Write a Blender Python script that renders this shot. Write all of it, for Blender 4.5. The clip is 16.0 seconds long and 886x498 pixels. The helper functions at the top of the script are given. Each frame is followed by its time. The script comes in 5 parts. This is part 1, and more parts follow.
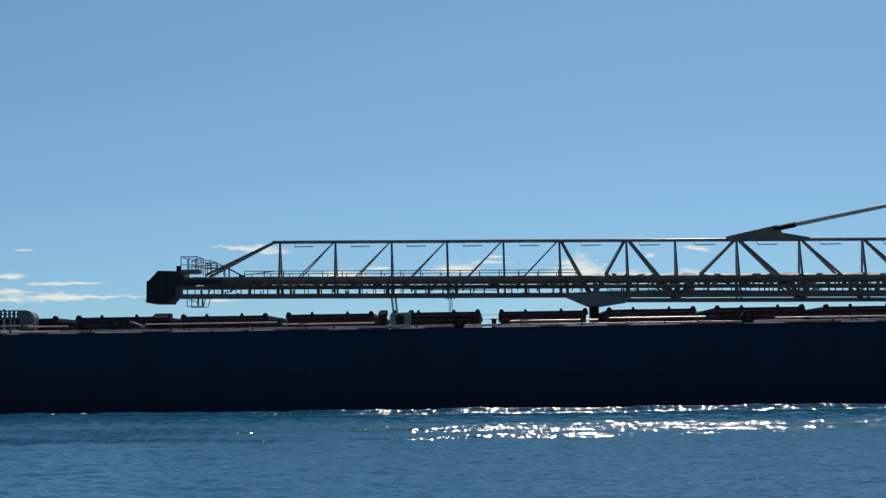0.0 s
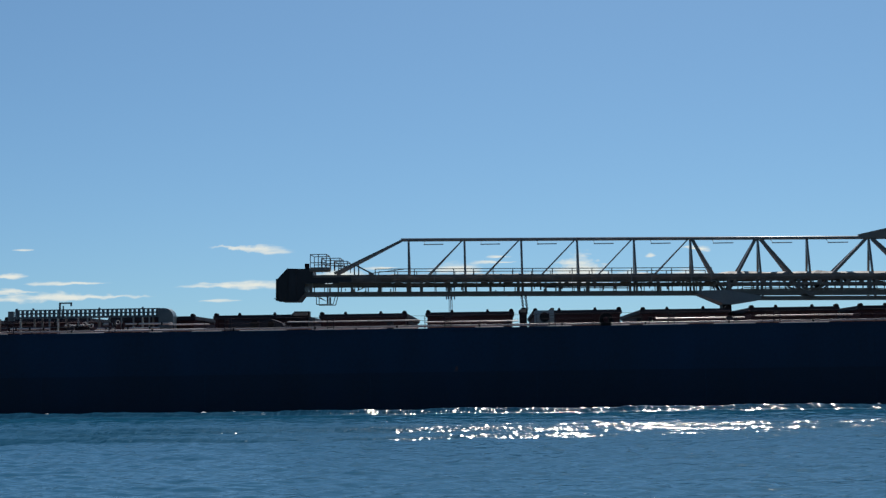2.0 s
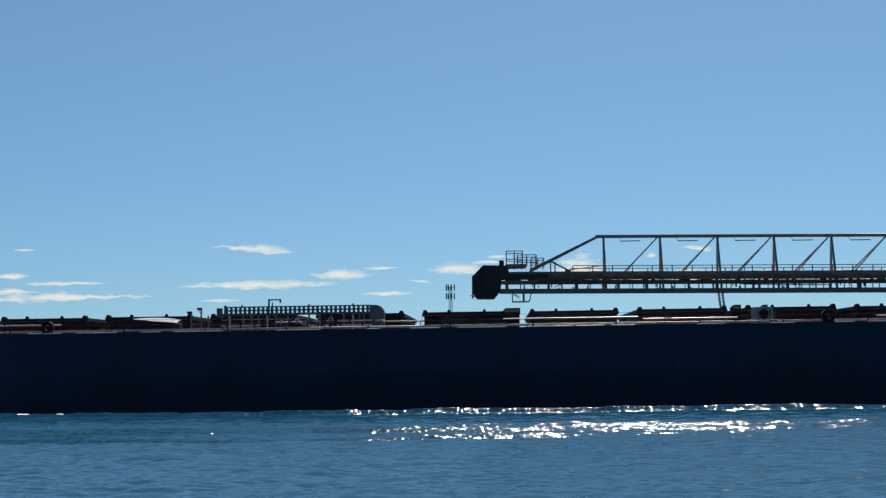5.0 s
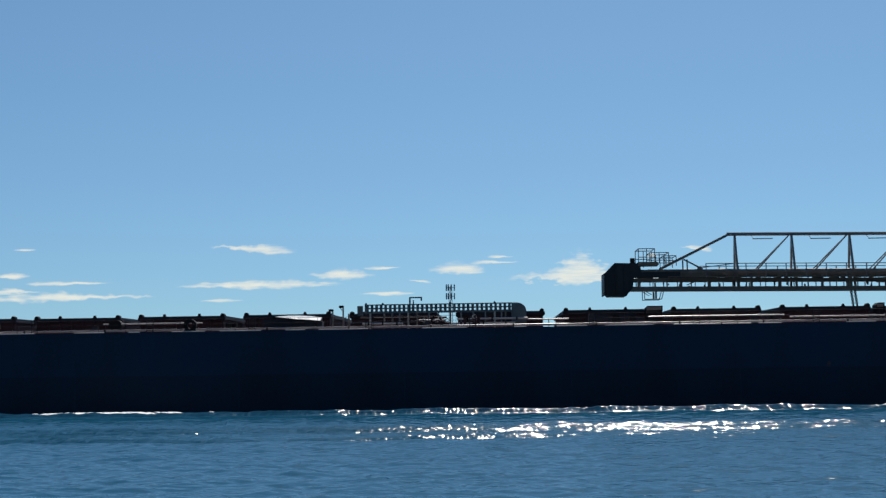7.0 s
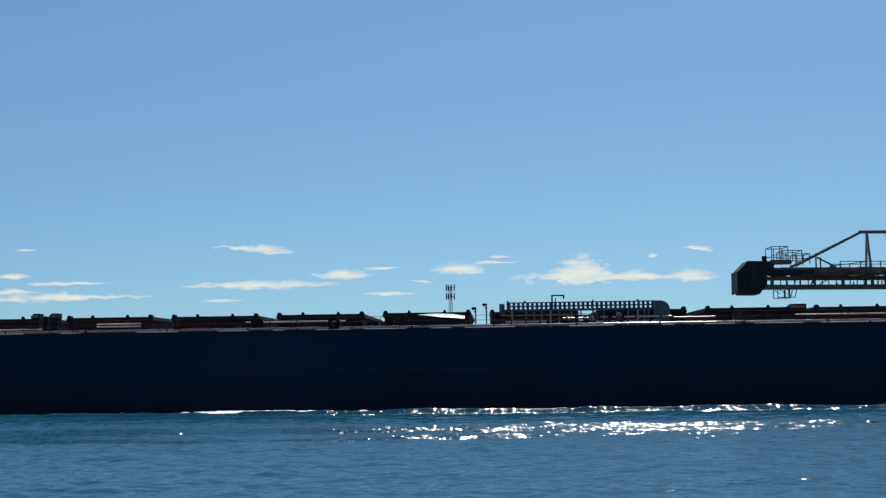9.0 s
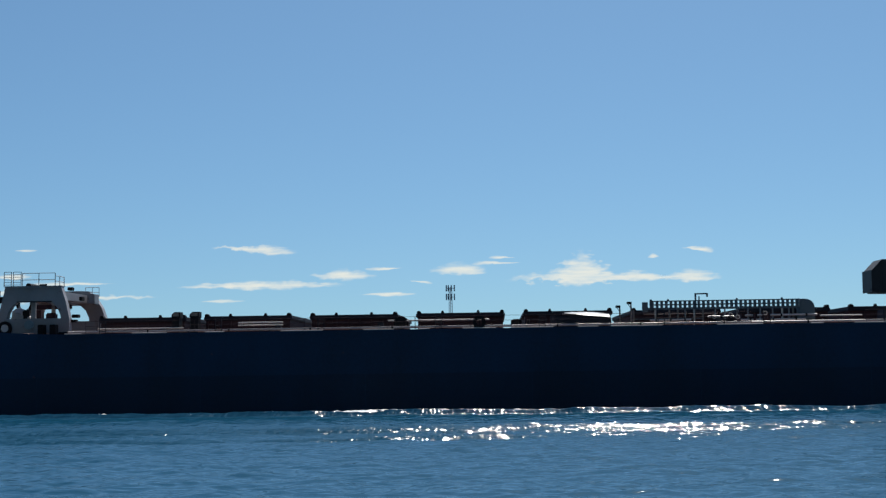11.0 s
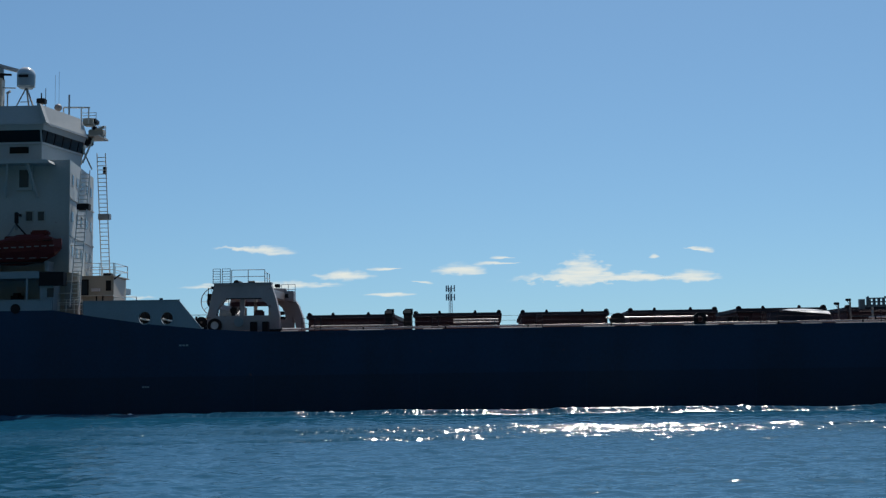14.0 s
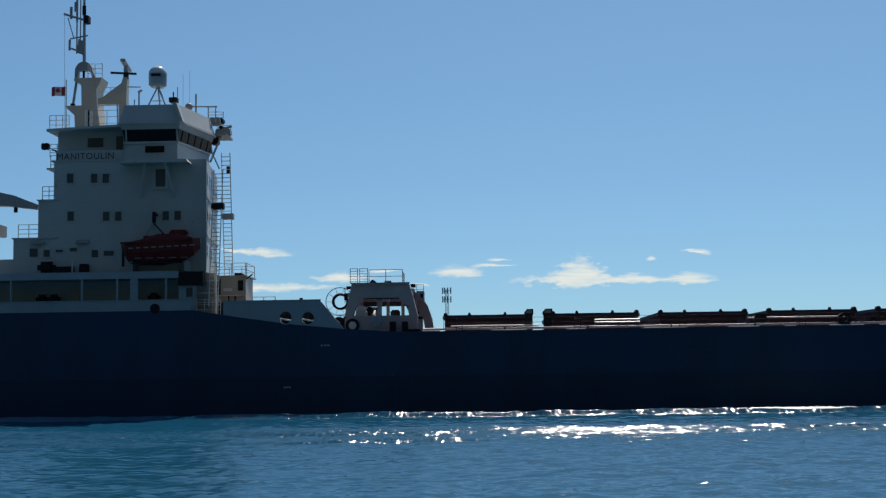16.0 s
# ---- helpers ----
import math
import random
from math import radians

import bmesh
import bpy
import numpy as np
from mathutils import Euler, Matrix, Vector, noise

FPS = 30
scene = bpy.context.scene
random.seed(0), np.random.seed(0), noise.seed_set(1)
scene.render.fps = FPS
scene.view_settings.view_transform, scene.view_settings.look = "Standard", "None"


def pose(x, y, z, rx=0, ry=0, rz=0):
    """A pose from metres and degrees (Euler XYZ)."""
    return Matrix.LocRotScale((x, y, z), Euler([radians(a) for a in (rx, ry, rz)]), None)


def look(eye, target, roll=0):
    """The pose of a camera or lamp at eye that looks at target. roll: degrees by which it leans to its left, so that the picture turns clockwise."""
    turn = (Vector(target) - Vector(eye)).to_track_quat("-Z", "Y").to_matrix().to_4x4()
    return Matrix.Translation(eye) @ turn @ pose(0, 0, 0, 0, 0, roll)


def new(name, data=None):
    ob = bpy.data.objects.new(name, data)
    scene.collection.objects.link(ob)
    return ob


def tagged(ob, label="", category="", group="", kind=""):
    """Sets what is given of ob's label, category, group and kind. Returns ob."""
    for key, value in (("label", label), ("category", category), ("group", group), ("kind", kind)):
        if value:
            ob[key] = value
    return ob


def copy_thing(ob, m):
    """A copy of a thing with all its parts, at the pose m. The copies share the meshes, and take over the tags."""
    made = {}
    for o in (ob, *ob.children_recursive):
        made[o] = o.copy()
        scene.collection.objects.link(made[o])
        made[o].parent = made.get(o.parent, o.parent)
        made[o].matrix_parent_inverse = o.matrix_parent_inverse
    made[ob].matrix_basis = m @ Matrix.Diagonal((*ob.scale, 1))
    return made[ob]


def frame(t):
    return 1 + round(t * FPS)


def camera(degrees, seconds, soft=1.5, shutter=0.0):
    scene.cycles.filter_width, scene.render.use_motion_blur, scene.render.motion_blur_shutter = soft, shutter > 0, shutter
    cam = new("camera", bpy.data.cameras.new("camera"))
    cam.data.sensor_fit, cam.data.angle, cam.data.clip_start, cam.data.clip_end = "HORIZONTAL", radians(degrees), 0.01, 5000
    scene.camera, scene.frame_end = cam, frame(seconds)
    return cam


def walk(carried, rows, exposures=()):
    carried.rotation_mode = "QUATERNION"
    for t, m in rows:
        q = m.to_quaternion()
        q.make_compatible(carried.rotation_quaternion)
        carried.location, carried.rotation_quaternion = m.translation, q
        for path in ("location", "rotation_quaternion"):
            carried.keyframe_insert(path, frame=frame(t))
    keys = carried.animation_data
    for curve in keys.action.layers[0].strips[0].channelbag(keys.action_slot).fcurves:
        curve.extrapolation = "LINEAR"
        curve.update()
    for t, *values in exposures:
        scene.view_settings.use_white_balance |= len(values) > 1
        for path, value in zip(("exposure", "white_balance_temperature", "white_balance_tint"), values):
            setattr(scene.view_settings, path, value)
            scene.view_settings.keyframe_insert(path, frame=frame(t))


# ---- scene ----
EYE = 3.5
cam = camera(38.0, 16.0, soft=1.35)


def eye_pose(pitch, yaw):
    """The camera on the river bank, leaning slightly to its right."""
    return pose(0, 0, EYE, 0, 0, -yaw) @ pose(0, 0, 0, 90 + pitch, 0, 0) @ pose(0, 0, 0, 0, 0, -0.805)


walk(cam, [(t, eye_pose(p, y)) for t, p, y in (
    (0.0, 5.0, 0.0), (4.0, 5.0, 0.0), (8.0, 5.0, 0.0), (9.2, 5.01, 0.0), (11.3, 5.035, 0.0), (14.0, 5.045, 0.0),
    (15.4, 5.05, 0.0), (15.6, 5.06, 0.012), (15.8, 5.095, 0.09), (16.0, 5.138, 0.163))])

# ---- light ----
SUN_AZ, SUN_EL = 14.0, 58.0
world = bpy.data.worlds.new("sky")
scene.world = world
world.use_nodes = True
wn = world.node_tree.nodes
sky = wn.new("ShaderNodeTexSky")
sky.sky_type = "NISHITA"
sky.sun_disc = False
sky.sun_elevation, sky.sun_rotation = radians(SUN_EL), radians(SUN_AZ)
sky.altitude, sky.air_density, sky.dust_density, sky.ozone_density = 200, 0.95, 0.9, 6.0
wn["Background"].inputs["Strength"].default_value = 0.0925
aim, lift = wn.new("ShaderNodeTexCoord"), wn.new("ShaderNodeVectorMath")
lift.operation = "ADD"
lift.inputs[1].default_value = (0.0, 0.0, 0.055)         # the haze band at the horizon stays thin
world.node_tree.links.new(aim.outputs["Generated"], lift.inputs[0])
world.node_tree.links.new(lift.outputs[0], sky.inputs["Vector"])
tint = wn.new("ShaderNodeMix")
tint.data_type, tint.blend_type = "RGBA", "MULTIPLY"
tint.inputs["Factor"].default_value = 1.0
tint.inputs["B"].default_value = (0.825, 1.04, 1.03, 1)
world.node_tree.links.new(sky.outputs[0], tint.inputs["A"])
world.node_tree.links.new(tint.outputs["Result"], wn["Background"].inputs["Color"])

sun = new("sun", bpy.data.lights.new("sun", "SUN"))
sun.data.energy, sun.data.angle, sun.data.color = 5.0, radians(0.5), (1.0, 0.95, 0.87)
sun_dir = Vector((math.sin(radians(SUN_AZ)), math.cos(radians(SUN_AZ)), math.tan(radians(SUN_EL))))
sun.matrix_world = look(sun_dir * 300, (0, 0, 0))
scene.view_settings.exposure = 0.0


# ---- materials ----
def nodes_of(name):
    m = bpy.data.materials.new(name)
    m.use_nodes = True
    nt = m.node_tree
    return m, nt, nt.nodes["Principled BSDF"]


def paint(name, colour, rough=0.5, metal=0.0, vary=0.25, scale=0.6, bump=0.02, streak=0.0, rust=0.0, spec=0.5):
    """Painted or bare metal with large stains, fine grain, vertical streaks and rust spots."""
    m, nt, bsdf = nodes_of(name)
    N, L = nt.nodes.new, nt.links.new
    co = N("ShaderNodeTexCoord")
    big, fine = N("ShaderNodeTexNoise"), N("ShaderNodeTexNoise")
    big.inputs["Scale"].default_value, big.inputs["Detail"].default_value = scale, 6
    fine.inputs["Scale"].default_value, fine.inputs["Detail"].default_value = scale * 18, 4
    if streak:
        mp = N("ShaderNodeMapping")
        mp.inputs["Scale"].default_value = (1.0, 1.0, 1.0 - streak)
        L(co.outputs["Object"], mp.inputs["Vector"])
        L(mp.outputs[0], big.inputs["Vector"])
    else:
        L(co.outputs["Object"], big.inputs["Vector"])
    L(co.outputs["Object"], fine.inputs["Vector"])
    mix = N("ShaderNodeMix")
    mix.data_type = "RGBA"
    mix.inputs["A"].default_value = (*[c * (1 - vary) for c in colour], 1)
    mix.inputs["B"].default_value = (*[min(1, c * (1 + vary)) for c in colour], 1)
    add = N("ShaderNodeMath")
    add.operation = "MULTIPLY_ADD"
    add.inputs[1].default_value, add.inputs[2].default_value = 0.4, 0.0
    L(fine.outputs["Fac"], add.inputs[0])
    su = N("ShaderNodeMath")
    su.operation = "MULTIPLY_ADD"
    su.inputs[1].default_value = 0.6
    L(big.outputs["Fac"], su.inputs[0])
    L(add.outputs[0], su.inputs[2])
    rg = N("ShaderNodeMapRange")
    rg.inputs["From Min"].default_value, rg.inputs["From Max"].default_value = 0.3, 0.7
    L(su.outputs[0], rg.inputs["Value"])
    L(rg.outputs[0], mix.inputs["Factor"])
    out = mix.outputs["Result"]
    if rust:
        spots = N("ShaderNodeTexNoise")
        spots.inputs["Scale"].default_value, spots.inputs["Detail"].default_value = scale * 2.3, 8
        L(co.outputs["Object"], spots.inputs["Vector"])
        cut = N("ShaderNodeMapRange")
        cut.inputs["From Min"].default_value, cut.inputs["From Max"].default_value = 0.72 - rust, 0.8 - rust
        L(spots.outputs["Fac"], cut.inputs["Value"])
        mr = N("ShaderNodeMix")
        mr.data_type = "RGBA"
        mr.inputs["B"].default_value = (0.14, 0.055, 0.03, 1)
        L(cut.outputs[0], mr.inputs["Factor"])
        L(out, mr.inputs["A"])
        out = mr.outputs["Result"]
    L(out, bsdf.inputs["Base Color"])
    rr = N("ShaderNodeMapRange")
    rr.inputs["To Min"].default_value, rr.inputs["To Max"].default_value = max(0.02, rough - 0.1), min(1, rough + 0.12)
    L(su.outputs[0], rr.inputs["Value"])
    L(rr.outputs[0], bsdf.inputs["Roughness"])
    bsdf.inputs["Metallic"].default_value = metal
    bsdf.inputs["Specular IOR Level"].default_value = spec
    if bump:
        bp = N("ShaderNodeBump")
        bp.inputs["Strength"].default_value, bp.inputs["Distance"].default_value = 0.4, bump
        L(su.outputs[0], bp.inputs["Height"])
        L(bp.outputs[0], bsdf.inputs["Normal"])
    return m


M = {
    "hull": paint("hull_navy_paint", (0.001, 0.029, 0.080), 0.6, 0, 0.35, 0.25, 0.03, 0.7, 0.02, 0.42),
    "boot": paint("boot_topping_black_paint", (0.001, 0.022, 0.060), 0.6, 0, 0.3, 0.25, 0.02, 0.7, 0, 0.42),
    "bulwark": paint("bulwark_grey_blue_paint", (0.22, 0.29, 0.34), 0.5, 0, 0.15, 0.5, 0.02, 0.6, 0.03),
    "white": paint("house_white_paint", (0.37, 0.385, 0.385), 0.5, 0, 0.12, 0.4, 0.015, 0.7, 0.02),
    "cream": paint("cream_paint", (0.38, 0.35, 0.30), 0.5, 0, 0.12, 0.6, 0.015, 0.5, 0.02),
    "deck": paint("deck_red_oxide", (0.09, 0.035, 0.03), 0.7, 0, 0.3, 0.5),
    "hatch": paint("hatch_red_brown_paint", (0.062, 0.036, 0.044), 0.75, 0, 0.35, 0.7, 0.02, 0.3, 0.04, 0.2),
    "hatchtop": paint("hatch_lid_dark_paint", (0.025, 0.028, 0.042), 0.7, 0, 0.3, 0.6, 0.02, 0, 0, 0.2),
    "boom": paint("boom_grey_paint", (0.20, 0.188, 0.185), 0.36, 0, 0.25, 0.8, 0.01, 0, 0.05),
    "boomdark": paint("conveyor_dark_steel", (0.22, 0.19, 0.17), 0.55, 0, 0.3, 0.9, 0.01, 0, 0.06),
    "hood": paint("hood_dark_plate", (0.045, 0.048, 0.058), 0.6, 0, 0.35, 0.9, 0.02, 0.4, 0.06, 0.25),
    "canvas": paint("belt_cover_canvas", (0.21, 0.175, 0.155), 0.8, 0, 0.35, 1.1, 0.06, 0, 0.03, 0.2),
    "pipe": paint("pipe_pale_paint", (0.62, 0.57, 0.55), 0.3, 0, 0.2, 2.0, 0.004),
    "gantry": paint("gantry_white_paint", (0.31, 0.30, 0.32), 0.5, 0, 0.2, 0.7, 0.01, 0.4, 0.05),
    "teal": paint("rack_blue_grey_paint", (0.10, 0.14, 0.17), 0.5, 0, 0.25, 0.9, 0.01, 0.2, 0.03),
    "belt": paint("conveyor_belt_rubber", (0.28, 0.25, 0.23), 0.6, 0, 0.3, 1.2),
    "steel": paint("galvanised_steel", (0.42, 0.43, 0.44), 0.35, 0.8, 0.15, 2.0, 0.004),
    "rail": paint("rail_light_paint", (0.55, 0.55, 0.53), 0.28, 0, 0.15, 2.0, 0.004),
    "dark": paint("black_paint", (0.012, 0.012, 0.015), 0.65, 0, 0.3, 1.5, 0.01, 0, 0, 0.2),
    "boat": paint("lifeboat_orange_paint", (0.105, 0.012, 0.012), 0.45, 0, 0.25, 0.9, 0.01, 0, 0, 0.25),
    "stripe": paint("reflective_tape", (0.22, 0.20, 0.20), 0.5),
    "foam": paint("wash_foam", (0.85, 0.87, 0.88), 0.7, 0, 0.1, 3.0, 0.02),
    "crane": paint("crane_grey_paint", (0.24, 0.26, 0.28), 0.5, 0, 0.2, 0.7, 0.01, 0.3, 0.04),
    "tarp": paint("tarpaulin_silver_grey", (0.5, 0.5, 0.5), 0.3, 0, 0.2, 1.3, 0.05),
    "red": paint("flag_red_cloth", (0.33, 0.03, 0.04), 0.8),
    "cloth": paint("flag_white_cloth", (0.6, 0.6, 0.62), 0.8),
    "blocker": paint("sky_blocker_green", (0.02, 0.04, 0.03), 0.9, 0, 0.5, 0.3, 0.3),
    "ground": paint("bank_gravel", (0.18, 0.16, 0.13), 0.9, 0, 0.4, 0.8, 0.05),
    "letters": paint("name_letter_paint", (0.02, 0.03, 0.05), 0.5),
}


def glass_mat(name, colour, gloss_):
    m, nt, b = nodes_of(name)
    b.inputs["Base Color"].default_value = (*colour, 1)
    b.inputs["Roughness"].default_value = 0.12
    b.inputs["Specular IOR Level"].default_value = gloss_
    b.inputs["IOR"].default_value = 1.5
    return m


M["glass"] = glass_mat("cabin_window_glass", (0.035, 0.05, 0.065), 0.5)
M["tinted"] = glass_mat("tinted_bridge_glass", (0.006, 0.009, 0.013), 0.15)


def water_mat():
    """River water: small ripples everywhere, steeper chop in the bands of the ship's wash."""
    m, nt, b = nodes_of("river_water")
    N, L = nt.nodes.new, nt.links.new
    b.inputs["Base Color"].default_value = (0.007, 0.061, 0.116, 1)
    b.inputs["Roughness"].default_value = 0.10
    b.inputs["IOR"].default_value = 1.333
    co = N("ShaderNodeTexCoord")

    def noise_at(scale, stretch, detail):
        mp = N("ShaderNodeMapping")
        mp.inputs["Scale"].default_value = (scale * stretch, scale, scale)
        L(co.outputs["Object"], mp.inputs["Vector"])
        n = N("ShaderNodeTexNoise")
        n.inputs["Scale"].default_value, n.inputs["Detail"].default_value = 1.0, detail
        L(mp.outputs[0], n.inputs["Vector"])
        return n.outputs["Fac"]

    def bump(height, dist, strength, normal=None):
        bp = N("ShaderNodeBump")
        bp.inputs["Distance"].default_value, bp.inputs["Strength"].default_value = dist, strength
        L(height, bp.inputs["Height"])
        if normal:
            L(normal, bp.inputs["Normal"])
        return bp.outputs[0]

    def calc(op, a, b_):
        n = N("ShaderNodeMath")
        n.operation = op
        for k, v in ((0, a), (1, b_)):
            if isinstance(v, (int, float)):
                n.inputs[k].default_value = v
            else:
                L(v, n.inputs[k])
        return n.outputs[0]

    sep = N("ShaderNodeSeparateXYZ")
    L(co.outputs["Object"], sep.inputs[0])

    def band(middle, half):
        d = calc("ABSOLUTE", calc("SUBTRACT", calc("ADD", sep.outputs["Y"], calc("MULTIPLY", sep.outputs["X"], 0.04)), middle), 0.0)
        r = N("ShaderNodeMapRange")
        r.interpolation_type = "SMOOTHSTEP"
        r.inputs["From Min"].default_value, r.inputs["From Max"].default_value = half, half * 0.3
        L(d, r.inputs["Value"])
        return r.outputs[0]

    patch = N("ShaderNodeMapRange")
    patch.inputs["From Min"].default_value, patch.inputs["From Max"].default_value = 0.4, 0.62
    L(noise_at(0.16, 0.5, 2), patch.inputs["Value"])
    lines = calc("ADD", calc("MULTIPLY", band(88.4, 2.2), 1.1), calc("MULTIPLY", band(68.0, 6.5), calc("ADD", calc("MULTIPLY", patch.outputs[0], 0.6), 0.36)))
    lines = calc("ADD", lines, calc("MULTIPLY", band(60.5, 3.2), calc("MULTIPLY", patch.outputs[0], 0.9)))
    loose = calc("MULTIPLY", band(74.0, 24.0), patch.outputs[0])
    ripple = noise_at(2.9, 0.45, 3)
    b2 = bump(ripple, 0.055, 0.9)
    # flat facets of the chop, each with a tilt of its own
    cell_map = N("ShaderNodeMapping")
    cell_map.inputs["Scale"].default_value = (11.0, 0.85, 1.0)
    L(co.outputs["Object"], cell_map.inputs["Vector"])
    flat = N("ShaderNodeVectorMath")
    flat.operation = "MULTIPLY"
    flat.inputs[1].default_value = (1, 1, 0)
    L(cell_map.outputs[0], flat.inputs[0])
    cell = N("ShaderNodeTexVoronoi")
    cell.inputs["Scale"].default_value = 1.0
    L(flat.outputs[0], cell.inputs["Vector"])
    rgb = N("ShaderNodeSeparateColor")
    L(cell.outputs["Color"], rgb.inputs[0])
    centre = lambda v: calc("MULTIPLY", calc("SUBTRACT", v, 0.5), 2.0)
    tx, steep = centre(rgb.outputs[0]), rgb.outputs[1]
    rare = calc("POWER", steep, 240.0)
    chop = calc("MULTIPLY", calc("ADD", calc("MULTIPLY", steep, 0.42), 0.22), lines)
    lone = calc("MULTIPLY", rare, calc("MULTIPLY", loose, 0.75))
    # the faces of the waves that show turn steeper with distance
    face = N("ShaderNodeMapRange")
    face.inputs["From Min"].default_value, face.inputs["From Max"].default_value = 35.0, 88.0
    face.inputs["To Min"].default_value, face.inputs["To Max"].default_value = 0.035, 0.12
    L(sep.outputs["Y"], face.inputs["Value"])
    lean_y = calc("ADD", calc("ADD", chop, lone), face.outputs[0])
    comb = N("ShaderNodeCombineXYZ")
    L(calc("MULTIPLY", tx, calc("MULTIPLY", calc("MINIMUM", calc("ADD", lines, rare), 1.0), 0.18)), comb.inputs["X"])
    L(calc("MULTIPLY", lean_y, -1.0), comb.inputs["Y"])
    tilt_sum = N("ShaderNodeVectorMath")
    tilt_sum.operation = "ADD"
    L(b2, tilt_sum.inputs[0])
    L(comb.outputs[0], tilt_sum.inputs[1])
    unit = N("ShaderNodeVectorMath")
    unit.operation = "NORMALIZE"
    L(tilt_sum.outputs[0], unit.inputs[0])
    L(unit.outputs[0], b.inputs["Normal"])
    return m


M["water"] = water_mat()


def cloud_mat(seed, peak, spread, floor, base, tilt, thick):
    """A sunlit cloud: a heap over a flat base or a tapered streak, torn and warped by noise.
    peak, spread and floor shape its upper outline, base is the height of its foot, tilt leans it."""
    m, nt, b = nodes_of("sunlit_cloud")
    N, L = nt.nodes.new, nt.links.new
    nt.nodes.remove(b)

    def calc(op, a, b_=0.0):
        n = N("ShaderNodeMath")
        n.operation = op
        for k, v in ((0, a), (1, b_)):
            if isinstance(v, (int, float)):
                n.inputs[k].default_value = v
            else:
                L(v, n.inputs[k])
        return n.outputs[0]

    def ramp(v, lo, hi, top=1.0):
        r = N("ShaderNodeMapRange")
        r.interpolation_type = "SMOOTHSTEP"
        r.inputs["From Min"].default_value, r.inputs["From Max"].default_value, r.inputs["To Max"].default_value = lo, hi, top
        L(v, r.inputs["Value"])
        return r.outputs[0]

    def torn(sx, sz, detail):
        mp = N("ShaderNodeMapping")
        mp.inputs["Location"].default_value = (seed * 13.7, seed * 5.1, 0)
        mp.inputs["Scale"].default_value = (sx, 0, sz)
        L(co.outputs["Object"], mp.inputs["Vector"])
        no = N("ShaderNodeTexNoise")
        no.inputs["Scale"].default_value, no.inputs["Detail"].default_value = 1.0, detail
        L(mp.outputs[0], no.inputs["Vector"])
        return no

    co = N("ShaderNodeTexCoord")
    sp = N("ShaderNodeSeparateXYZ")
    L(co.outputs["Generated"], sp.inputs[0])
    u0, v0 = (calc("SUBTRACT", calc("MULTIPLY", sp.outputs[k], 2.0), 1.0) for k in ("X", "Z"))
    warp = N("ShaderNodeSeparateColor")
    L(torn(0.022, 0.045, 5).outputs["Color"], warp.inputs[0])
    u = calc("ADD", u0, calc("MULTIPLY", calc("SUBTRACT", warp.outputs[0], 0.5), 0.55))
    v = calc("ADD", v0, calc("MULTIPLY", calc("SUBTRACT", warp.outputs[1], 0.5), 0.9))
    v = calc("SUBTRACT", v, calc("MULTIPLY", u, tilt))
    off = calc("DIVIDE", calc("SUBTRACT", u, peak), spread)
    bell = calc("POWER", 2.718, calc("MULTIPLY", calc("MULTIPLY", off, off), -1.0))
    crest = calc("MULTIPLY", calc("ADD", calc("MULTIPLY", bell, 1.0 - floor), floor), thick)
    t = calc("SUBTRACT", v, base)
    up = calc("DIVIDE", calc("MAXIMUM", t, 0.0), crest)
    down = calc("DIVIDE", calc("MAXIMUM", calc("MULTIPLY", t, -1.0), 0.0), calc("MULTIPLY", crest, 0.75 if base > -0.2 else 0.3))
    d = calc("ADD", calc("MULTIPLY", u, u), calc("ADD", calc("MULTIPLY", up, up), calc("MULTIPLY", down, down)))
    d = calc("ADD", d, calc("MULTIPLY", calc("SUBTRACT", torn(0.014, 0.11, 9).outputs["Fac"], 0.5), 1.7))
    edge = ramp(calc("MAXIMUM", calc("ABSOLUTE", u0), calc("ABSOLUTE", v0)), 1.0, 0.8)
    alpha = calc("MULTIPLY", ramp(d, 1.25, -0.4, 1.0), edge)
    # the sunlight on the cloud is given as an even glow of its own
    em, tr, mx = N("ShaderNodeEmission"), N("ShaderNodeBsdfTransparent"), N("ShaderNodeMixShader")
    em.inputs["Color"].default_value = (0.80, 0.82, 0.755, 1)
    em.inputs["Strength"].default_value = 1.0
    L(alpha, mx.inputs["Fac"])
    L(tr.outputs[0], mx.inputs[1])
    L(em.outputs[0], mx.inputs[2])
    L(mx.outputs[0], nt.nodes["Material Output"].inputs["Surface"])
    return m


# ---- mesh helpers ----
def part(name, bm, material, parent, label=""):
    me = bpy.data.meshes.new(name)
    bmesh.ops.recalc_face_normals(bm, faces=bm.faces)
    bm.to_mesh(me)
    bm.free()
    me.materials.append(M[material])
    ob = new(name, me)
    ob.parent = parent
    return tagged(ob, label) if label else ob


def B():
    return bmesh.new()


def box(bm, x0, x1, y0, y1, z0, z1, slope=0.0):
    """A box; slope lowers it along x."""
    v = [bm.verts.new((x, y, z - slope * x)) for x in (x0, x1) for y in (y0, y1) for z in (z0, z1)]
    for f in ((0, 1, 3, 2), (4, 6, 7, 5), (0, 4, 5, 1), (2, 3, 7, 6), (0, 2, 6, 4), (1, 5, 7, 3)):
        bm.faces.new([v[i] for i in f])
    return bm


def soft_box(bm, x0, x1, y0, y1, z0, z1, r=0.03):
    made = B()
    box(made, x0, x1, y0, y1, z0, z1)
    bmesh.ops.bevel(made, geom=made.edges[:], offset=r, segments=2, affect="EDGES")
    me = bpy.data.meshes.new("tmp")
    made.to_mesh(me)
    made.free()
    bm.from_mesh(me)
    bpy.data.meshes.remove(me)
    return bm


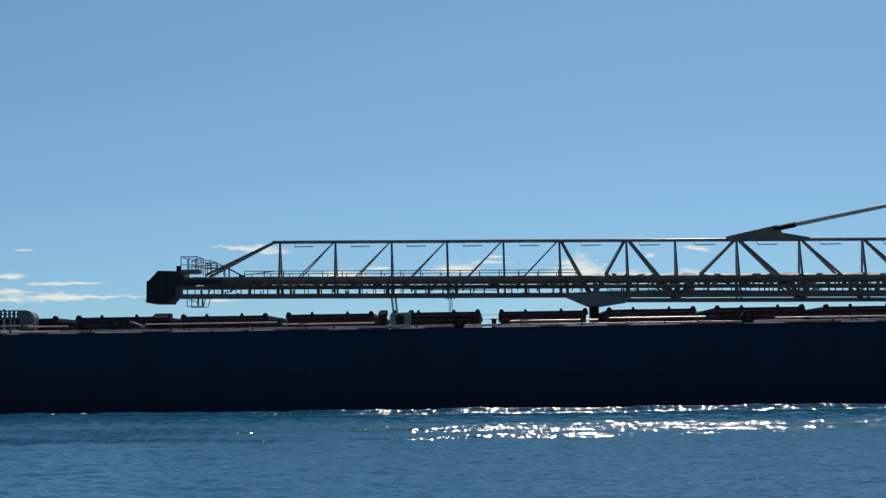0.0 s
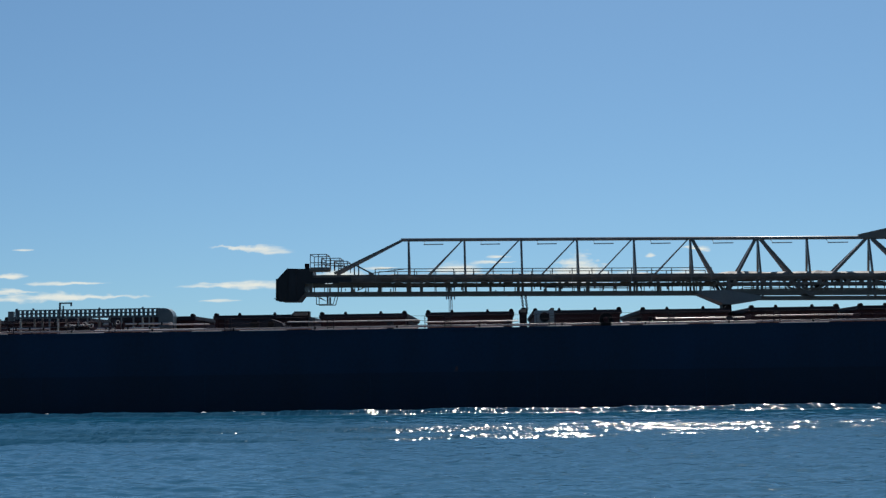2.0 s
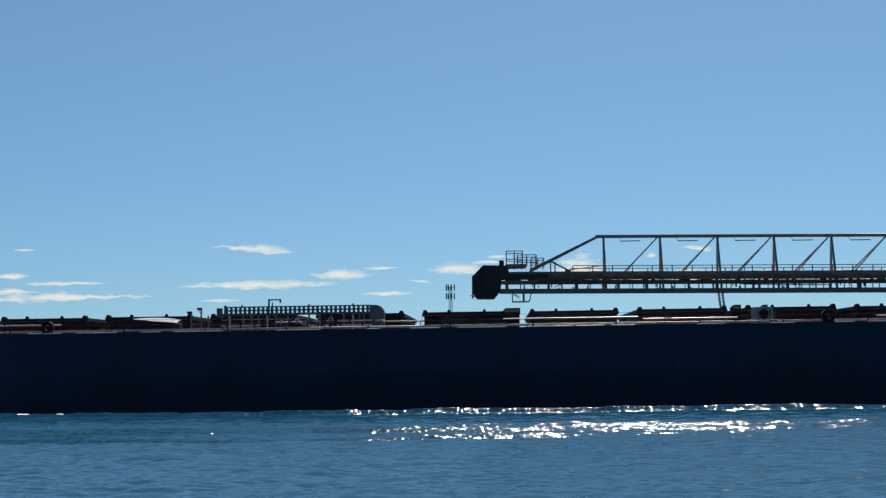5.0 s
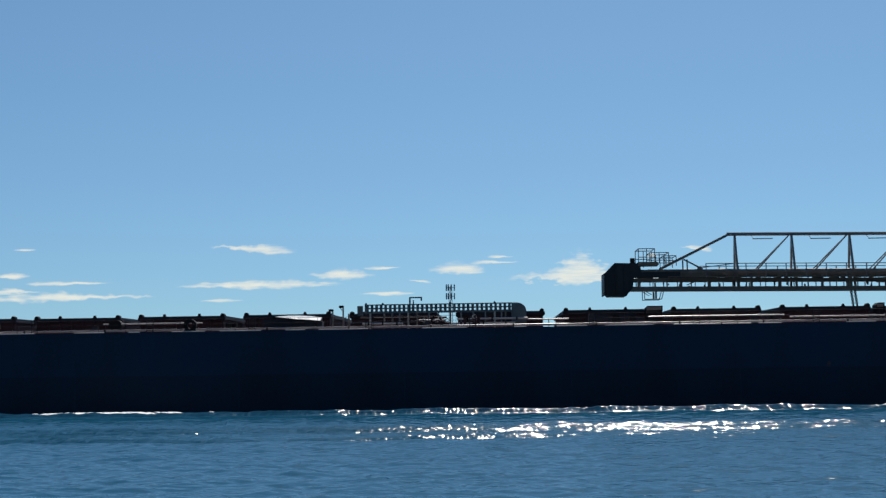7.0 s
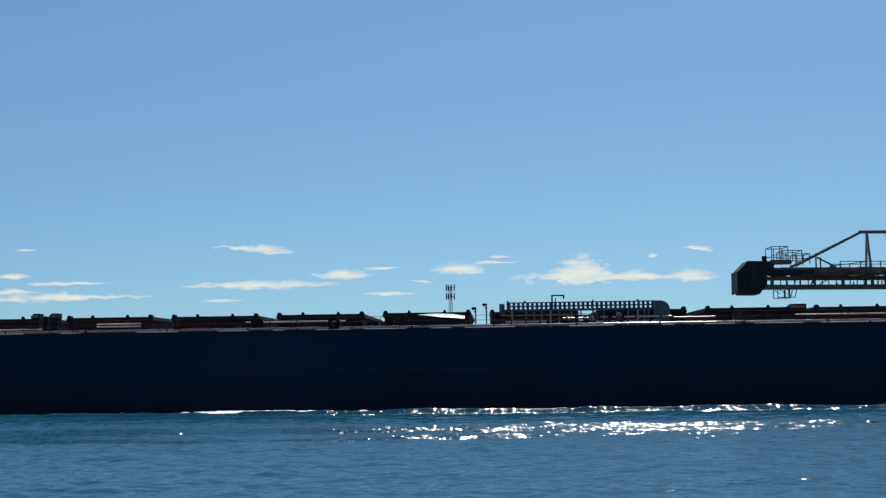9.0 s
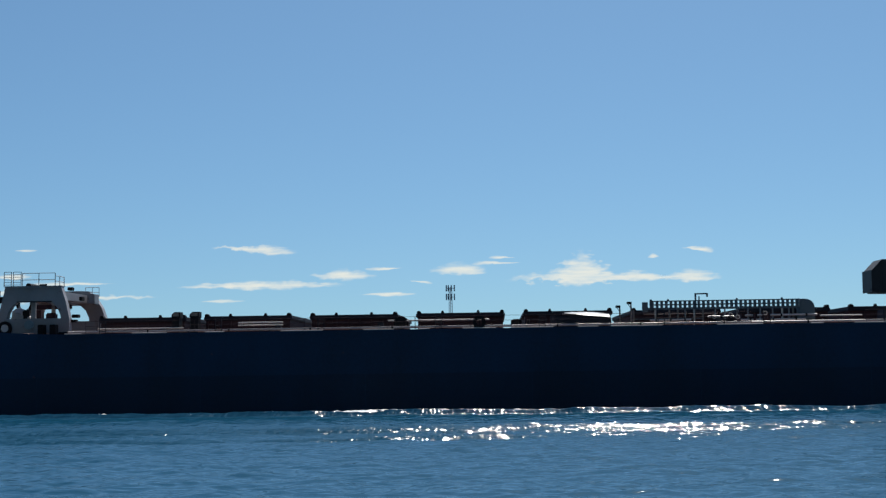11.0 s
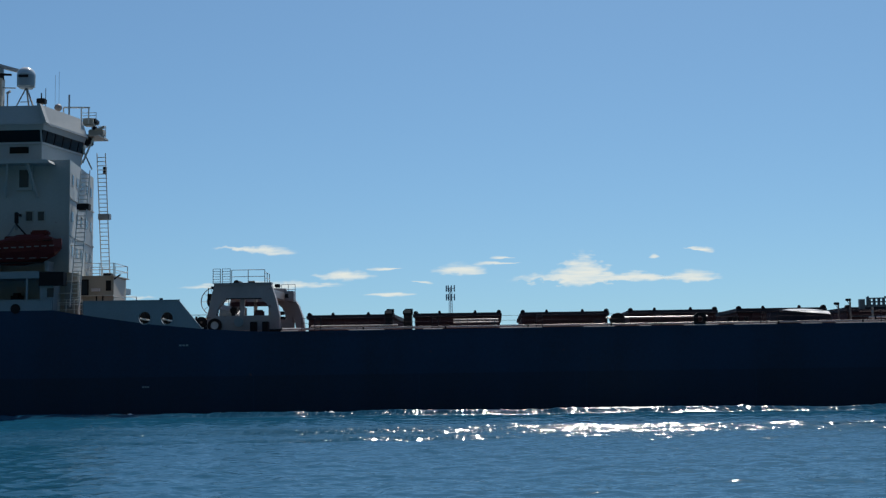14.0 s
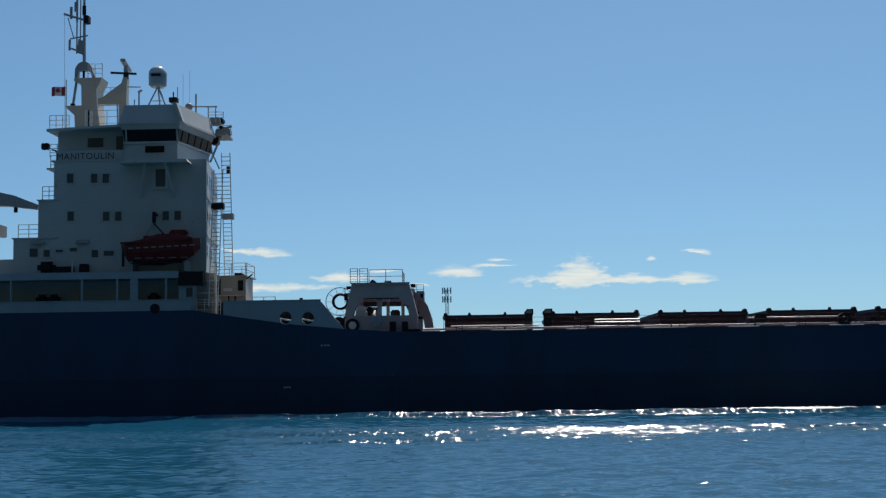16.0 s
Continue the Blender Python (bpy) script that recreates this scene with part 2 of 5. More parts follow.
def tube(bm, p, q, r, sides=8, r2=None):
    p, q = Vector(p), Vector(q)
    d = (q - p).normalized()
    u = d.orthogonal().normalized()
    w = d.cross(u)
    rings = []
    for c, rad in ((p, r), (q, r if r2 is None else r2)):
        rings.append([bm.verts.new(c + rad * (math.cos(a) * u + math.sin(a) * w)) for a in
                      [2 * math.pi * (i + 0.5) / sides for i in range(sides)]])
    for i in range(sides):
        j = (i + 1) % sides
        bm.faces.new((rings[0][i], rings[0][j], rings[1][j], rings[1][i]))
    bm.faces.new(rings[0][::-1])
    bm.faces.new(rings[1])
    return bm


def beam(bm, p, q, w, h):
    """A rectangular bar from p to q, w across (level) and h deep."""
    p, q = Vector(p), Vector(q)
    d = (q - p).normalized()
    side = d.cross(Vector((0, 0, 1)))
    side = side.normalized() if side.length > 1e-4 else Vector((0, 1, 0))
    up = side.cross(d)
    v = [bm.verts.new(c + side * a * w / 2 + up * b * h / 2) for c in (p, q) for a, b in ((-1, -1), (1, -1), (1, 1), (-1, 1))]
    for f in ((0, 1, 2, 3), (7, 6, 5, 4), (0, 4, 5, 1), (1, 5, 6, 2), (2, 6, 7, 3), (3, 7, 4, 0)):
        bm.faces.new([v[i] for i in f])
    return bm


def slab(bm, outline, y0, y1):
    """A plate with an outline in x and z, from y0 to y1."""
    a = [bm.verts.new((x, y0, z)) for x, z in outline]
    b = [bm.verts.new((x, y1, z)) for x, z in outline]
    n = len(a)
    bm.faces.new(a)
    bm.faces.new(b[::-1])
    for i in range(n):
        bm.faces.new((a[i], b[i], b[(i + 1) % n], a[(i + 1) % n]))
    return bm


def prism(bm, plan, z0, z1, top=None):
    """An upright solid with a plan in x and y; top may be another plan."""
    a = [bm.verts.new((x, y, z0)) for x, y in plan]
    b = [bm.verts.new((x, y, z1)) for x, y in (top or plan)]
    n = len(a)
    bm.faces.new(a[::-1])
    bm.faces.new(b)
    for i in range(n):
        bm.faces.new((a[i], a[(i + 1) % n], b[(i + 1) % n], b[i]))
    return bm


def ring(bm, c, r0, r1, y0, y1, sides=20):
    """A ring round a hole, facing along y."""
    loops = []
    for r, y in ((r0, y0), (r1, y0), (r1, y1), (r0, y1)):
        loops.append([bm.verts.new((c[0] + r * math.cos(2 * math.pi * i / sides), y, c[1] + r * math.sin(2 * math.pi * i / sides))) for i in range(sides)])
    for k in range(4):
        for i in range(sides):
            j = (i + 1) % sides
            bm.faces.new((loops[k][i], loops[k][j], loops[(k + 1) % 4][j], loops[(k + 1) % 4][i]))
    return bm


def railing(name, parent, x0, x1, y, z, h=1.05, rails=3, step=1.5, material="rail", r=0.02):
    """A guard rail along x as one part."""
    bm = B()
    n = max(1, round(abs(x1 - x0) / step))
    for i in range(n + 1):
        x = x0 + (x1 - x0) * i / n
        tube(bm, (x, y, z), (x, y, z + h), r, 6)
    for k in range(rails):
        zz = z + h * (k + 1) / rails
        tube(bm, (x0, y, zz), (x1, y, zz), r * 0.9, 6)
    return part(name, bm, material, parent)


def railing_y(name, parent, x, y0, y1, z, h=1.05, rails=3, step=1.5, material="rail", r=0.02):
    bm = B()
    n = max(1, round(abs(y1 - y0) / step))
    for i in range(n + 1):
        y = y0 + (y1 - y0) * i / n
        tube(bm, (x, y, z), (x, y, z + h), r, 6)
    for k in range(rails):
        zz = z + h * (k + 1) / rails
        tube(bm, (x, y0, zz), (x, y1, zz), r * 0.9, 6)
    return part(name, bm, material, parent)


# ---- setting ----
def build_water():
    """One sheet to the horizon: a fan of fine waves on the near reach, flat beyond."""
    cols, y0, y1 = 400, 27.0, 94.0
    ys, y = [], y0
    while y < y1:
        ys.append(y)
        y += 0.05 + 0.0013 * y
    us = [-1 + 2 * i / cols for i in range(cols + 1)]
    side = [-6000, -1500, -400, -120]
    verts = []

    def wave(x, y):
        z = 0.085 * noise.noise((x * 0.30, y * 0.55, 0.0)) + 0.075 * noise.noise((x * 0.75, y * 1.25, 4.0)) + 0.042 * noise.noise((x * 1.7, y * 2.7, 2.0))
        s = y + 0.04 * x
        wash = math.exp(-((s - 88.6) / 2.0) ** 2) + 0.8 * math.exp(-((s - 67.0) / 2.2) ** 2) + 0.6 * math.exp(-((s - 61.0) / 1.4) ** 2)
        z += wash * (0.03 * noise.noise((x * 1.2, y * 2.2, 9.0)) + 0.015 * noise.noise((x * 2.6, y * 4.0, 5.0)))
        return z + 0.30 * math.exp(-((s - 89.2) / 1.3) ** 2) * (0.85 + 0.4 * noise.noise((x * 0.15, 0, 3)))

    for y in ys:
        half = 0.37 * y + 9
        row = [(x, y, 0.0) for x in side] + [(u * half, y, wave(u * half, y)) for u in us] + [(-x, y, 0.0) for x in side[::-1]]
        verts += row
    n = cols + 1 + 2 * len(side)
    for y, before in ((6, True), (-40, True), (-1500, True), (96, False), (130, False), (300, False), (1000, False), (4990, False)):
        row = [(v[0], y, 0.0) for v in (verts[:n] if before else verts[-n:])]
        verts = row + verts if before else verts + row
    faces = [(j * n + i, j * n + i + 1, (j + 1) * n + i + 1, (j + 1) * n + i) for j in range(len(verts) // n - 1) for i in range(n - 1)]
    me = bpy.data.meshes.new("water")
    me.from_pydata(verts, [], faces)
    for p in me.polygons:
        p.use_smooth = True
    me.materials.append(M["water"])
    return tagged(new("water", me), "rippled blue river water glittering in low sun", "water", kind="structure")


water = build_water()

bm = B()
box(bm, -900, 900, 380, 900, -3, 1.5)
far_bank = part("far_bank", bm, "ground", None)
tagged(far_bank, "low far river bank behind the ship", "ground", kind="structure")
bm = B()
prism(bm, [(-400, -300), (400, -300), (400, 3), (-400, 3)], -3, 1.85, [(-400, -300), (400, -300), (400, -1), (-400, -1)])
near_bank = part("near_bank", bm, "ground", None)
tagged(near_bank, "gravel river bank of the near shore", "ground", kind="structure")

# added out of view: cuts the low sky light on the ship's near side
bm = B()
prism(bm, [(-700, -320), (700, -320), (700, -14), (-700, -14)], 1.0, 85, [(-700, -320), (700, -320), (700, -44), (-700, -44)])
sky_blocker = part("unseen_sky_blocker", bm, "blocker", None)
tagged(sky_blocker, "plain dark green block added out of view to dim the skylight", "ground", kind="structure")

# kinds of cloud: where the upper outline peaks, how wide, how thick elsewhere, foot, lean, thickness
HEAP = (-0.06, 0.22, 0.26, -0.55, 0.06, 1.45)
LENS = (0.1, 0.7, 0.3, -0.05, 0.0, 0.75)
WISP_IN = (0.6, 0.75, 0.2, 0.0, -0.3, 0.6)
WISP_OUT = (-0.5, 0.8, 0.2, 0.0, 0.05, 0.6)
PUFF = (0.0, 0.6, 0.4, -0.4, 0.0, 1.1)
CLOUDS = ((-592, 361, 285, 70, WISP_IN), (-578, 250, 560, 46, LENS), (-318, 278, 225, 58, LENS), (-190, 297, 130, 24, WISP_OUT),
          (-179, 218, 190, 22, LENS), (-696, 204, 150, 18, LENS), (42, 298, 190, 68, PUFF), (160, 313, 170, 24, WISP_OUT),
          (180, 330, 90, 22, WISP_OUT), (446, 295, 530, 128, HEAP), (610, 264, 260, 40, LENS), (784, 270, 200, 62, PUFF),
          (805, 352, 110, 46, WISP_IN), (664, 332, 40, 24, PUFF), (-1180, 222, 600, 66, WISP_OUT), (-1193, 267, 310, 32, WISP_OUT),
          (-1375, 294, 130, 36, LENS), (-1339, 378, 80, 16, LENS), (-74, 260, 80, 24, WISP_IN), (-1370, 244, 190, 44, WISP_OUT))
clouds = []
for i, (x, z, w, h, look_) in enumerate(CLOUDS):
    bm = B()
    bm.faces.new([bm.verts.new(v) for v in ((-w / 2, 0, -h / 2), (w / 2, 0, -h / 2), (w / 2, 0, h / 2), (-w / 2, 0, h / 2))])
    M["cloud"] = cloud_mat(i, *look_)
    ob = part("cloud", bm, "cloud", None)
    ob.visible_shadow = False
    ob.location = (x, 4000 + i * 6, z)
    clouds.append((tagged(ob, "thin bright white cloud low in blue sky", "cloud", "clouds over the horizon", "structure"), x, 4000 + i * 6, z))

# ---- the ship: x forward, y away from the bank from its near side, z up from the waterline ----
ship = tagged(new("bulk_carrier"), "dark navy self-unloading lake freighter with white deckhouse under way", "ship")
BEAM, DECK = 23.8, 5.88


def side_top(x):
    """Height of the hull's top edge along the ship."""
    pts = ((-130, 7.85), (-103, 7.74), (-99.7, 7.19), (-95.5, 6.56), (-91.5, 6.16), (-88, 5.95), (-85, DECK), (60, DECK), (76, 6.6))
    for (a, za), (b, zb) in zip(pts, pts[1:]):
        if a <= x <= b:
            return za + (zb - za) * (x - a) / (b - a)
    return pts[-1][1]


def build_hull():
    bm = B()
    xs = [-127, -126, -124, -118, -110, -103, -101, -99.7, -97.5, -95.5, -93.5, -91.5, -88, -85, -60, -30, 0, 30, 50, 58, 64, 69, 73, 76]
    secs = []
    for x in xs:
        k = 1.0
        if x > 50:
            k = math.sqrt(max(0.0004, 1 - ((x - 50) / 26.2) ** 2))
        if x < -118:
            k = 1 - 0.35 * ((-118 - x) / 9) ** 2
        half, mid, t = BEAM / 2 * k, BEAM / 2, side_top(x)
        ring_ = []
        for s in (-1, 1):
            col = [(-1.5, 0.985), (0.0, 1.0), (2.75, 1.0), (t, 1.0)]
            ring_.append([bm.verts.new((x, mid + s * half * f, z)) for z, f in col])
        secs.append(ring_)
    for a, b in zip(secs, secs[1:]):
        for s in (0, 1):
            for i in range(3):
                bm.faces.new((a[s][i], b[s][i], b[s][i + 1], a[s][i + 1]))
        bm.faces.new((a[0][0], a[1][0], b[1][0], b[0][0]))
    for e in (secs[0], secs[-1]):
        bm.faces.new(e[0] + e[1][::-1])
    hull = part("hull", bm, "hull", ship, "dark navy painted steel hull with light scuffs")
    hull.data.materials.append(M["boot"])
    for p in hull.data.polygons:
        if p.center.z < 2.0:
            p.material_index = 1
    bm = B()
    lo = [(x, side_top(x)) for x in xs]
    for (x0, z0), (x1, z1) in zip(lo, lo[1:]):
        if x1 > 64:
            continue
        v = [bm.verts.new(p) for p in ((x0, 0.25 if x0 > -118 else 5, z0 - 0.12), (x1, 0.25 if x1 > -118 else 5, z1 - 0.12),
                                       (x1, BEAM - (0.25 if x1 > -118 else 5), z1 - 0.12), (x0, BEAM - (0.25 if x0 > -118 else 5), z0 - 0.12))]
        bm.faces.new(v)
    part("deck", bm, "deck", ship, "red-oxide steel weather deck")
    # draught and load marks: weathered unreadable paint bars
    for x, z, w in ((-93.4, 4.95, 0.72), (-96.1, 1.97, 0.55)):
        bm = B()
        for k in range(3):
            box(bm, x + k * w / 3, x + k * w / 3 + w / 4, -0.012, 0.01, z, z + 0.12)
        part("hull_mark", bm, "bulwark", hull, "faded pale paint mark")
    # weld seams of the plating
    for x in range(-112, 60, 12):
        bm = B()
        box(bm, x, x + 0.05, -0.008, 0.01, 0.1, side_top(x) - 0.05)
        part("plate_seam", bm, "hull", hull)
    bm = B()
    box(bm, -88, 58, -0.05, 0.02, DECK - 0.16, DECK + 0.02)
    part("sheer_strake", bm, "hull", hull)
    # short pale bars stand for the sunlit bits along the deck edge
    rnd = random.Random(21)
    x = -86.0
    while x < 46:
        l = rnd.uniform(0.8, 3.6)
        part("edge_glint_bar", tube(B(), (x, 0.12, DECK + 0.05), (x + l, 0.12, DECK + 0.05), 0.045, 8), "pipe", hull)
        x += l + rnd.uniform(0.8, 5.0)
    return hull


hull = build_hull()

PITCH, FIRST, HATCHES = 8.06, -84.7, 16


def build_hatch():
    """One hatch: coaming, corrugated side, lid with lifting lugs and end rolls. Origin at its near after corner on deck."""
    w, y1, top = 6.7, 16.0, 7.2 - DECK
    bm = B()
    box(bm, 0.15, w - 0.15, 0.15, y1 - 0.15, -0.1, top - 0.3)
    coaming = part("hatch", bm, "hatch", ship, "red-brown steel hatch with dark lid")
    bm = B()
    soft_box(bm, 0, w, 0, y1, top - 0.34, top, 0.06)
    part("lid", bm, "hatchtop", coaming)
    for z in (0.35, 0.62):
        bm = B()
        box(bm, 0.12, w - 0.12, 0.06, 0.17, z, z + 0.05)
        part("stiffener", bm, "hatch", coaming)
    for i in range(8):
        bm = B()
        x = 0.3 + i * (w - 0.6) / 7
        box(bm, x - 0.03, x + 0.03, 0.04, 0.17, -0.05, top - 0.36)
        part("bracket", bm, "hatch", coaming)
    for f in (0.3, 0.7):
        bm = B()
        slab(bm, [(w * f - 0.14, top - 0.02), (w * f + 0.14, top - 0.02), (w * f + 0.06, top + 0.18), (w * f - 0.06, top + 0.18)], 0.1, 0.3)
        part("lifting_lug", bm, "dark", coaming)
    for x in (0.22, w - 0.22):
        bm = B()
        tube(bm, (x, 0.05, top + 0.02), (x, 0.5, top + 0.02), 0.17, 12)
        part("end_roller", bm, "dark", coaming)
    return coaming


hatch = tagged(build_hatch(), category="hatch", group="cargo hatches along the deck")
hatch.parent = None
riders = [(hatch, pose(FIRST, 4.0, DECK))]        # things that rest on the ship, with their places on it
for i in range(1, HATCHES):
    place = pose(FIRST + PITCH * i, 4.0 + 0.03 * (i % 3), DECK + 0.02 * math.sin(i * 2.1))
    riders.append((copy_thing(hatch, place), place))


def ride(ob, category):
    """Makes ob a thing of its own that rests on the ship."""
    ob.parent = None
    tagged(ob, category=category)
    riders.append((ob, pose(0, 0, 0)))
    return ob

# ---- unloading boom ----
SL = 0.0125           # the boom droops towards the bow


def bz(x, z):
    return z - SL * x


def build_boom():
    C, N_, F_ = 11.9, 10.9, 12.9
    bm = B()
    box(bm, -22.4, 58, N_, N_ + 0.28, 8.69, 9.0, SL)
    boom = part("unloading_boom", bm, "boom", ship, "grey lattice self-unloading conveyor boom stowed over the hatches")
    P = lambda name, bm, mat="boom", label="": part(name, bm, mat, boom, label)
    P("bottom_chord", box(B(), -22.4, 58, F_ - 0.28, F_, 8.69, 9.0, SL))
    P("lower_chord", box(B(), 13.5, 58, N_ + 0.1, N_ + 0.4, 8.28, 8.55, SL))
    P("lower_chord", box(B(), 13.5, 58, F_ - 0.4, F_ - 0.1, 8.28, 8.55, SL))
    chord = P("top_chord", tube(B(), (-14.5, C, bz(-14.5, 13.29)), (58, C, bz(58, 13.29)), 0.14, 14))
    for p in chord.data.polygons:
        p.use_smooth = len(p.vertices) == 4
    # conveyor gallery
    for y in (N_, F_):
        # slack canvas side of the belt housing with uneven edges
        bm = B()
        cols = []
        for k in range(324):
            x = -22.0 + k * 0.25
            lump = lambda f, q: noise.noise((x * f, y, q))
            top = 10.36 + 0.07 * lump(0.45, 1) + 0.04 * lump(1.6, 2)
            low = 9.86 + 0.09 * lump(0.7, 3) + 0.07 * max(0, lump(2.1, 4))
            cols.append([bm.verts.new((x, y + dy + 0.05 * lump(0.9, 5), bz(x, z))) for dy, z in ((-0.06, top), (-0.12, (top + low) / 2), (-0.06, low), (0.06, low), (0.06, top))])
        for a, b in zip(cols, cols[1:]):
            for j in range(5):
                bm.faces.new((a[j], b[j], b[(j + 1) % 5], a[(j + 1) % 5]))
        P("gallery_cover", bm, "canvas", "slack weathered canvas belt cover")
        P("gallery_stringer", box(B(), -22.4, 58, y - 0.06, y + 0.06, 9.45, 9.64, SL), "boomdark")
        for xa, xb in ((11.4, 58),):
            P("gallery_tie", box(B(), xa, xb, y - 0.05, y + 0.05, 9.02, 9.12, SL))
    P("conveyor_belt", box(B(), -21, 58, N_ + 0.3, F_ - 0.3, 10.3, 10.4, SL), "belt", "pale dusty conveyor belt")
    P("return_belt", box(B(), -21, 58, N_ + 0.3, F_ - 0.3, 9.62, 9.68, SL), "belt")
    rnd = random.Random(4)
    x = -20.0
    while x < 36:
        bm = B()
        tube(bm, (x, N_ + 0.2, bz(x, 10.2)), (x, F_ - 0.2, bz(x, 10.2)), 0.09, 8)
        P("idler_roller", bm, "boomdark")
        x += 1.15
    x = -21.8
    i = 0
    while x < 36:
        for y in (N_ - 0.02, F_ + 0.02):
            w = ((0.26, 0.06, 0.1, 0.2, 0.06) if y < C else (0.08, 0.06))[i % (5 if y < C else 2)]
            P("gallery_post", box(B(), x - w / 2, x + w / 2, y - 0.05, y + 0.05, bz(x, 8.98), bz(x, 9.9)))
        if i % 2 == 0:
            for y in (N_ - 0.09, ):
                P("idler_frame", slab(B(), [(x + 0.3, bz(x, 9.5)), (x + 0.75, bz(x, 9.5)), (x + 0.65, bz(x, 9.86)), (x + 0.4, bz(x, 9.86))], y, y + 0.2), "boomdark")
        i += 1
        x += 1.12
    # cable trays, brackets and return idlers of the gallery
    for k in range(150):
        x = -21.5 + k * 0.4 + rnd.uniform(-0.3, 0.3)
        if rnd.random() < 0.55:
            z0, h, w = 9.54, rnd.uniform(0.12, 0.3), rnd.uniform(0.15, 0.6)
        else:
            z0, h, w = rnd.choice((9.0, 9.2)), rnd.uniform(0.15, 0.4), rnd.uniform(0.05, 0.14)
        y = rnd.choice((N_ + 0.1, C, F_ - 0.2))
        P("idler_bracket", box(B(), x, x + w, y, y + 0.12, bz(x, z0), bz(x, z0 + h)), "boomdark")
    for xa, xb, za, zb in ((-20, -9, 9.7, 9.62), (-12.5, -10.5, 9.4, 9.75), (-18, -16.4, 9.1, 9.8), (-3, 4, 9.3, 9.22), (13, 24, 9.2, 9.1), (24, 36, 9.35, 9.3)):
        P("cable_tray", beam(B(), (xa, N_ - 0.1, bz(xa, za)), (xb, N_ - 0.1, bz(xb, zb)), 0.08, 0.07), "boomdark")
    # uneven pale cover over the belt, raised forward so its sunlit top shows
    bm = B()
    n = 110
    row = []
    for k in range(n):
        x = -19 + k * 0.5
        h = 10.38 + (0.16 if x > 11 else 0.04) + 0.12 * noise.noise((x * 0.5, 0, 7)) + 0.06 * noise.noise((x * 1.7, 3, 1))
        row.append([bm.verts.new((x, N_ + 0.15, bz(x, 10.3))), bm.verts.new((x, N_ + 0.5, bz(x, h))), bm.verts.new((x, F_ - 0.5, bz(x, h))), bm.verts.new((x, F_ - 0.15, bz(x, 10.3)))])
    for a, b in zip(row, row[1:]):
        for j in range(3):
            bm.faces.new((a[j], b[j], b[j + 1], a[j + 1]))
    P("belt_cover", bm, "belt", "pale weathered belt cover")
    # walkway rail on the after half
    for y in (N_ - 0.55, F_ + 0.55):
        for xa, xb in ((-16.5, 10.4),):
            bm = B()
            k = int((xb - xa) / 1.5)
            for j in range(k + 1):
                x = xa + (xb - xa) * j / k
                beam(bm, (x, y, bz(x, 9.75)), (x, y, bz(x, 10.8)), 0.07, 0.07)
            for z in (10.3, 10.8):
                beam(bm, (xa, y, bz(xa, z)), (xb, y, bz(xb, z)), 0.06, 0.06)
            P("walkway_rail", bm, "boom")
        P("walkway", box(B(), -19.5, 11, y - 0.05 if y < C else F_, N_ if y < C else y + 0.05, 9.72, 9.77, SL), "boomdark")
    # lattice
    T = 13.2
    left = (-13.88, -9.31, -4.68, -0.14, 4.46, 9.01)
    right = (14.44, 18.37, 23.32, 28.34, 33.39, 38.4, 43.4, 48.4)
    for x in left + right:
        foot = 9.0 if x < 14 else 8.5
        for y in (N_, F_):
            P("upright", beam(B(), (x, C, bz(x, T)), (x + 0.05, y, bz(x, foot)), 0.16, 0.16))
    for x in left[1:]:
        for y in (N_, F_):
            P("diagonal", beam(B(), (x - 0.2, C, bz(x, T)), (x - 3.05, y + (0.3 if y < C else -0.3), bz(x, 10.3)), 0.09, 0.09))
    for a, b, w in ((9.2, 11.6, 0.2), (14.25, 11.6, 0.2), (14.7, 18.3, 0.24), (23.1, 18.4, 0.22), (23.6, 28.3, 0.26), (28.6, 33.3, 0.18), (33.6, 38.4, 0.18), (38.7, 43.4, 0.18)):
        for y in (N_, F_):
            P("diagonal", beam(B(), (a, C, bz(a, T)), (b, y, bz(b, 8.6)), w, w))
    for x in (18.37, 28.34, 38.4):
        for dx in (-1.5, 1.5):
            P("foot_brace", beam(B(), (x, N_, bz(x, 8.5)), (x + dx, N_, bz(x + dx, 9.5)), 0.13, 0.13))
            P("foot_brace", beam(B(), (x, F_, bz(x, 8.5)), (x + dx, F_, bz(x + dx, 9.5)), 0.13, 0.13))
    P("end_stay", beam(B(), (-14.4, C, bz(-14.4, 13.25)), (-19.9, N_ + 0.1, 10.75), 0.16, 0.2))
    P("end_stay", beam(B(), (-14.4, C, bz(-14.4, 13.25)), (-19.9, F_ - 0.1, 10.75), 0.16, 0.2))
    # strip lights under the top chord
    spans = left + right
    for a, b in zip(spans, spans[1:6] + right):
        m = (a + b) / 2 - 0.2
        P("strip_light", box(B(), m - 0.8, m + 0.8, C - 0.9, C - 0.75, bz(m, 12.80), bz(m, 12.87)), "rail")
        P("light_bracket", beam(B(), (m - 0.75, C, bz(m, 13.2)), (m - 0.75, C - 0.82, bz(m, 12.87)), 0.03, 0.03), "dark")
    # head of the boom
    head = P("head_chute", slab(B(), [(-24.55, 10.32), (-23.7, 11.2), (-21.7, 11.13), (-21.6, 10.45), (-22.2, 10.3), (-22.3, 9.2), (-22.85, 8.52), (-24.25, 8.54), (-24.5, 8.9)], 10.7, 13.1), "hood", "dark grey plated discharge hood")
    P("hood_rib", slab(B(), [(-24.62, 8.6), (-24.54, 8.6), (-24.5, 10.36), (-24.6, 10.36)], 10.6, 13.2), "hood")
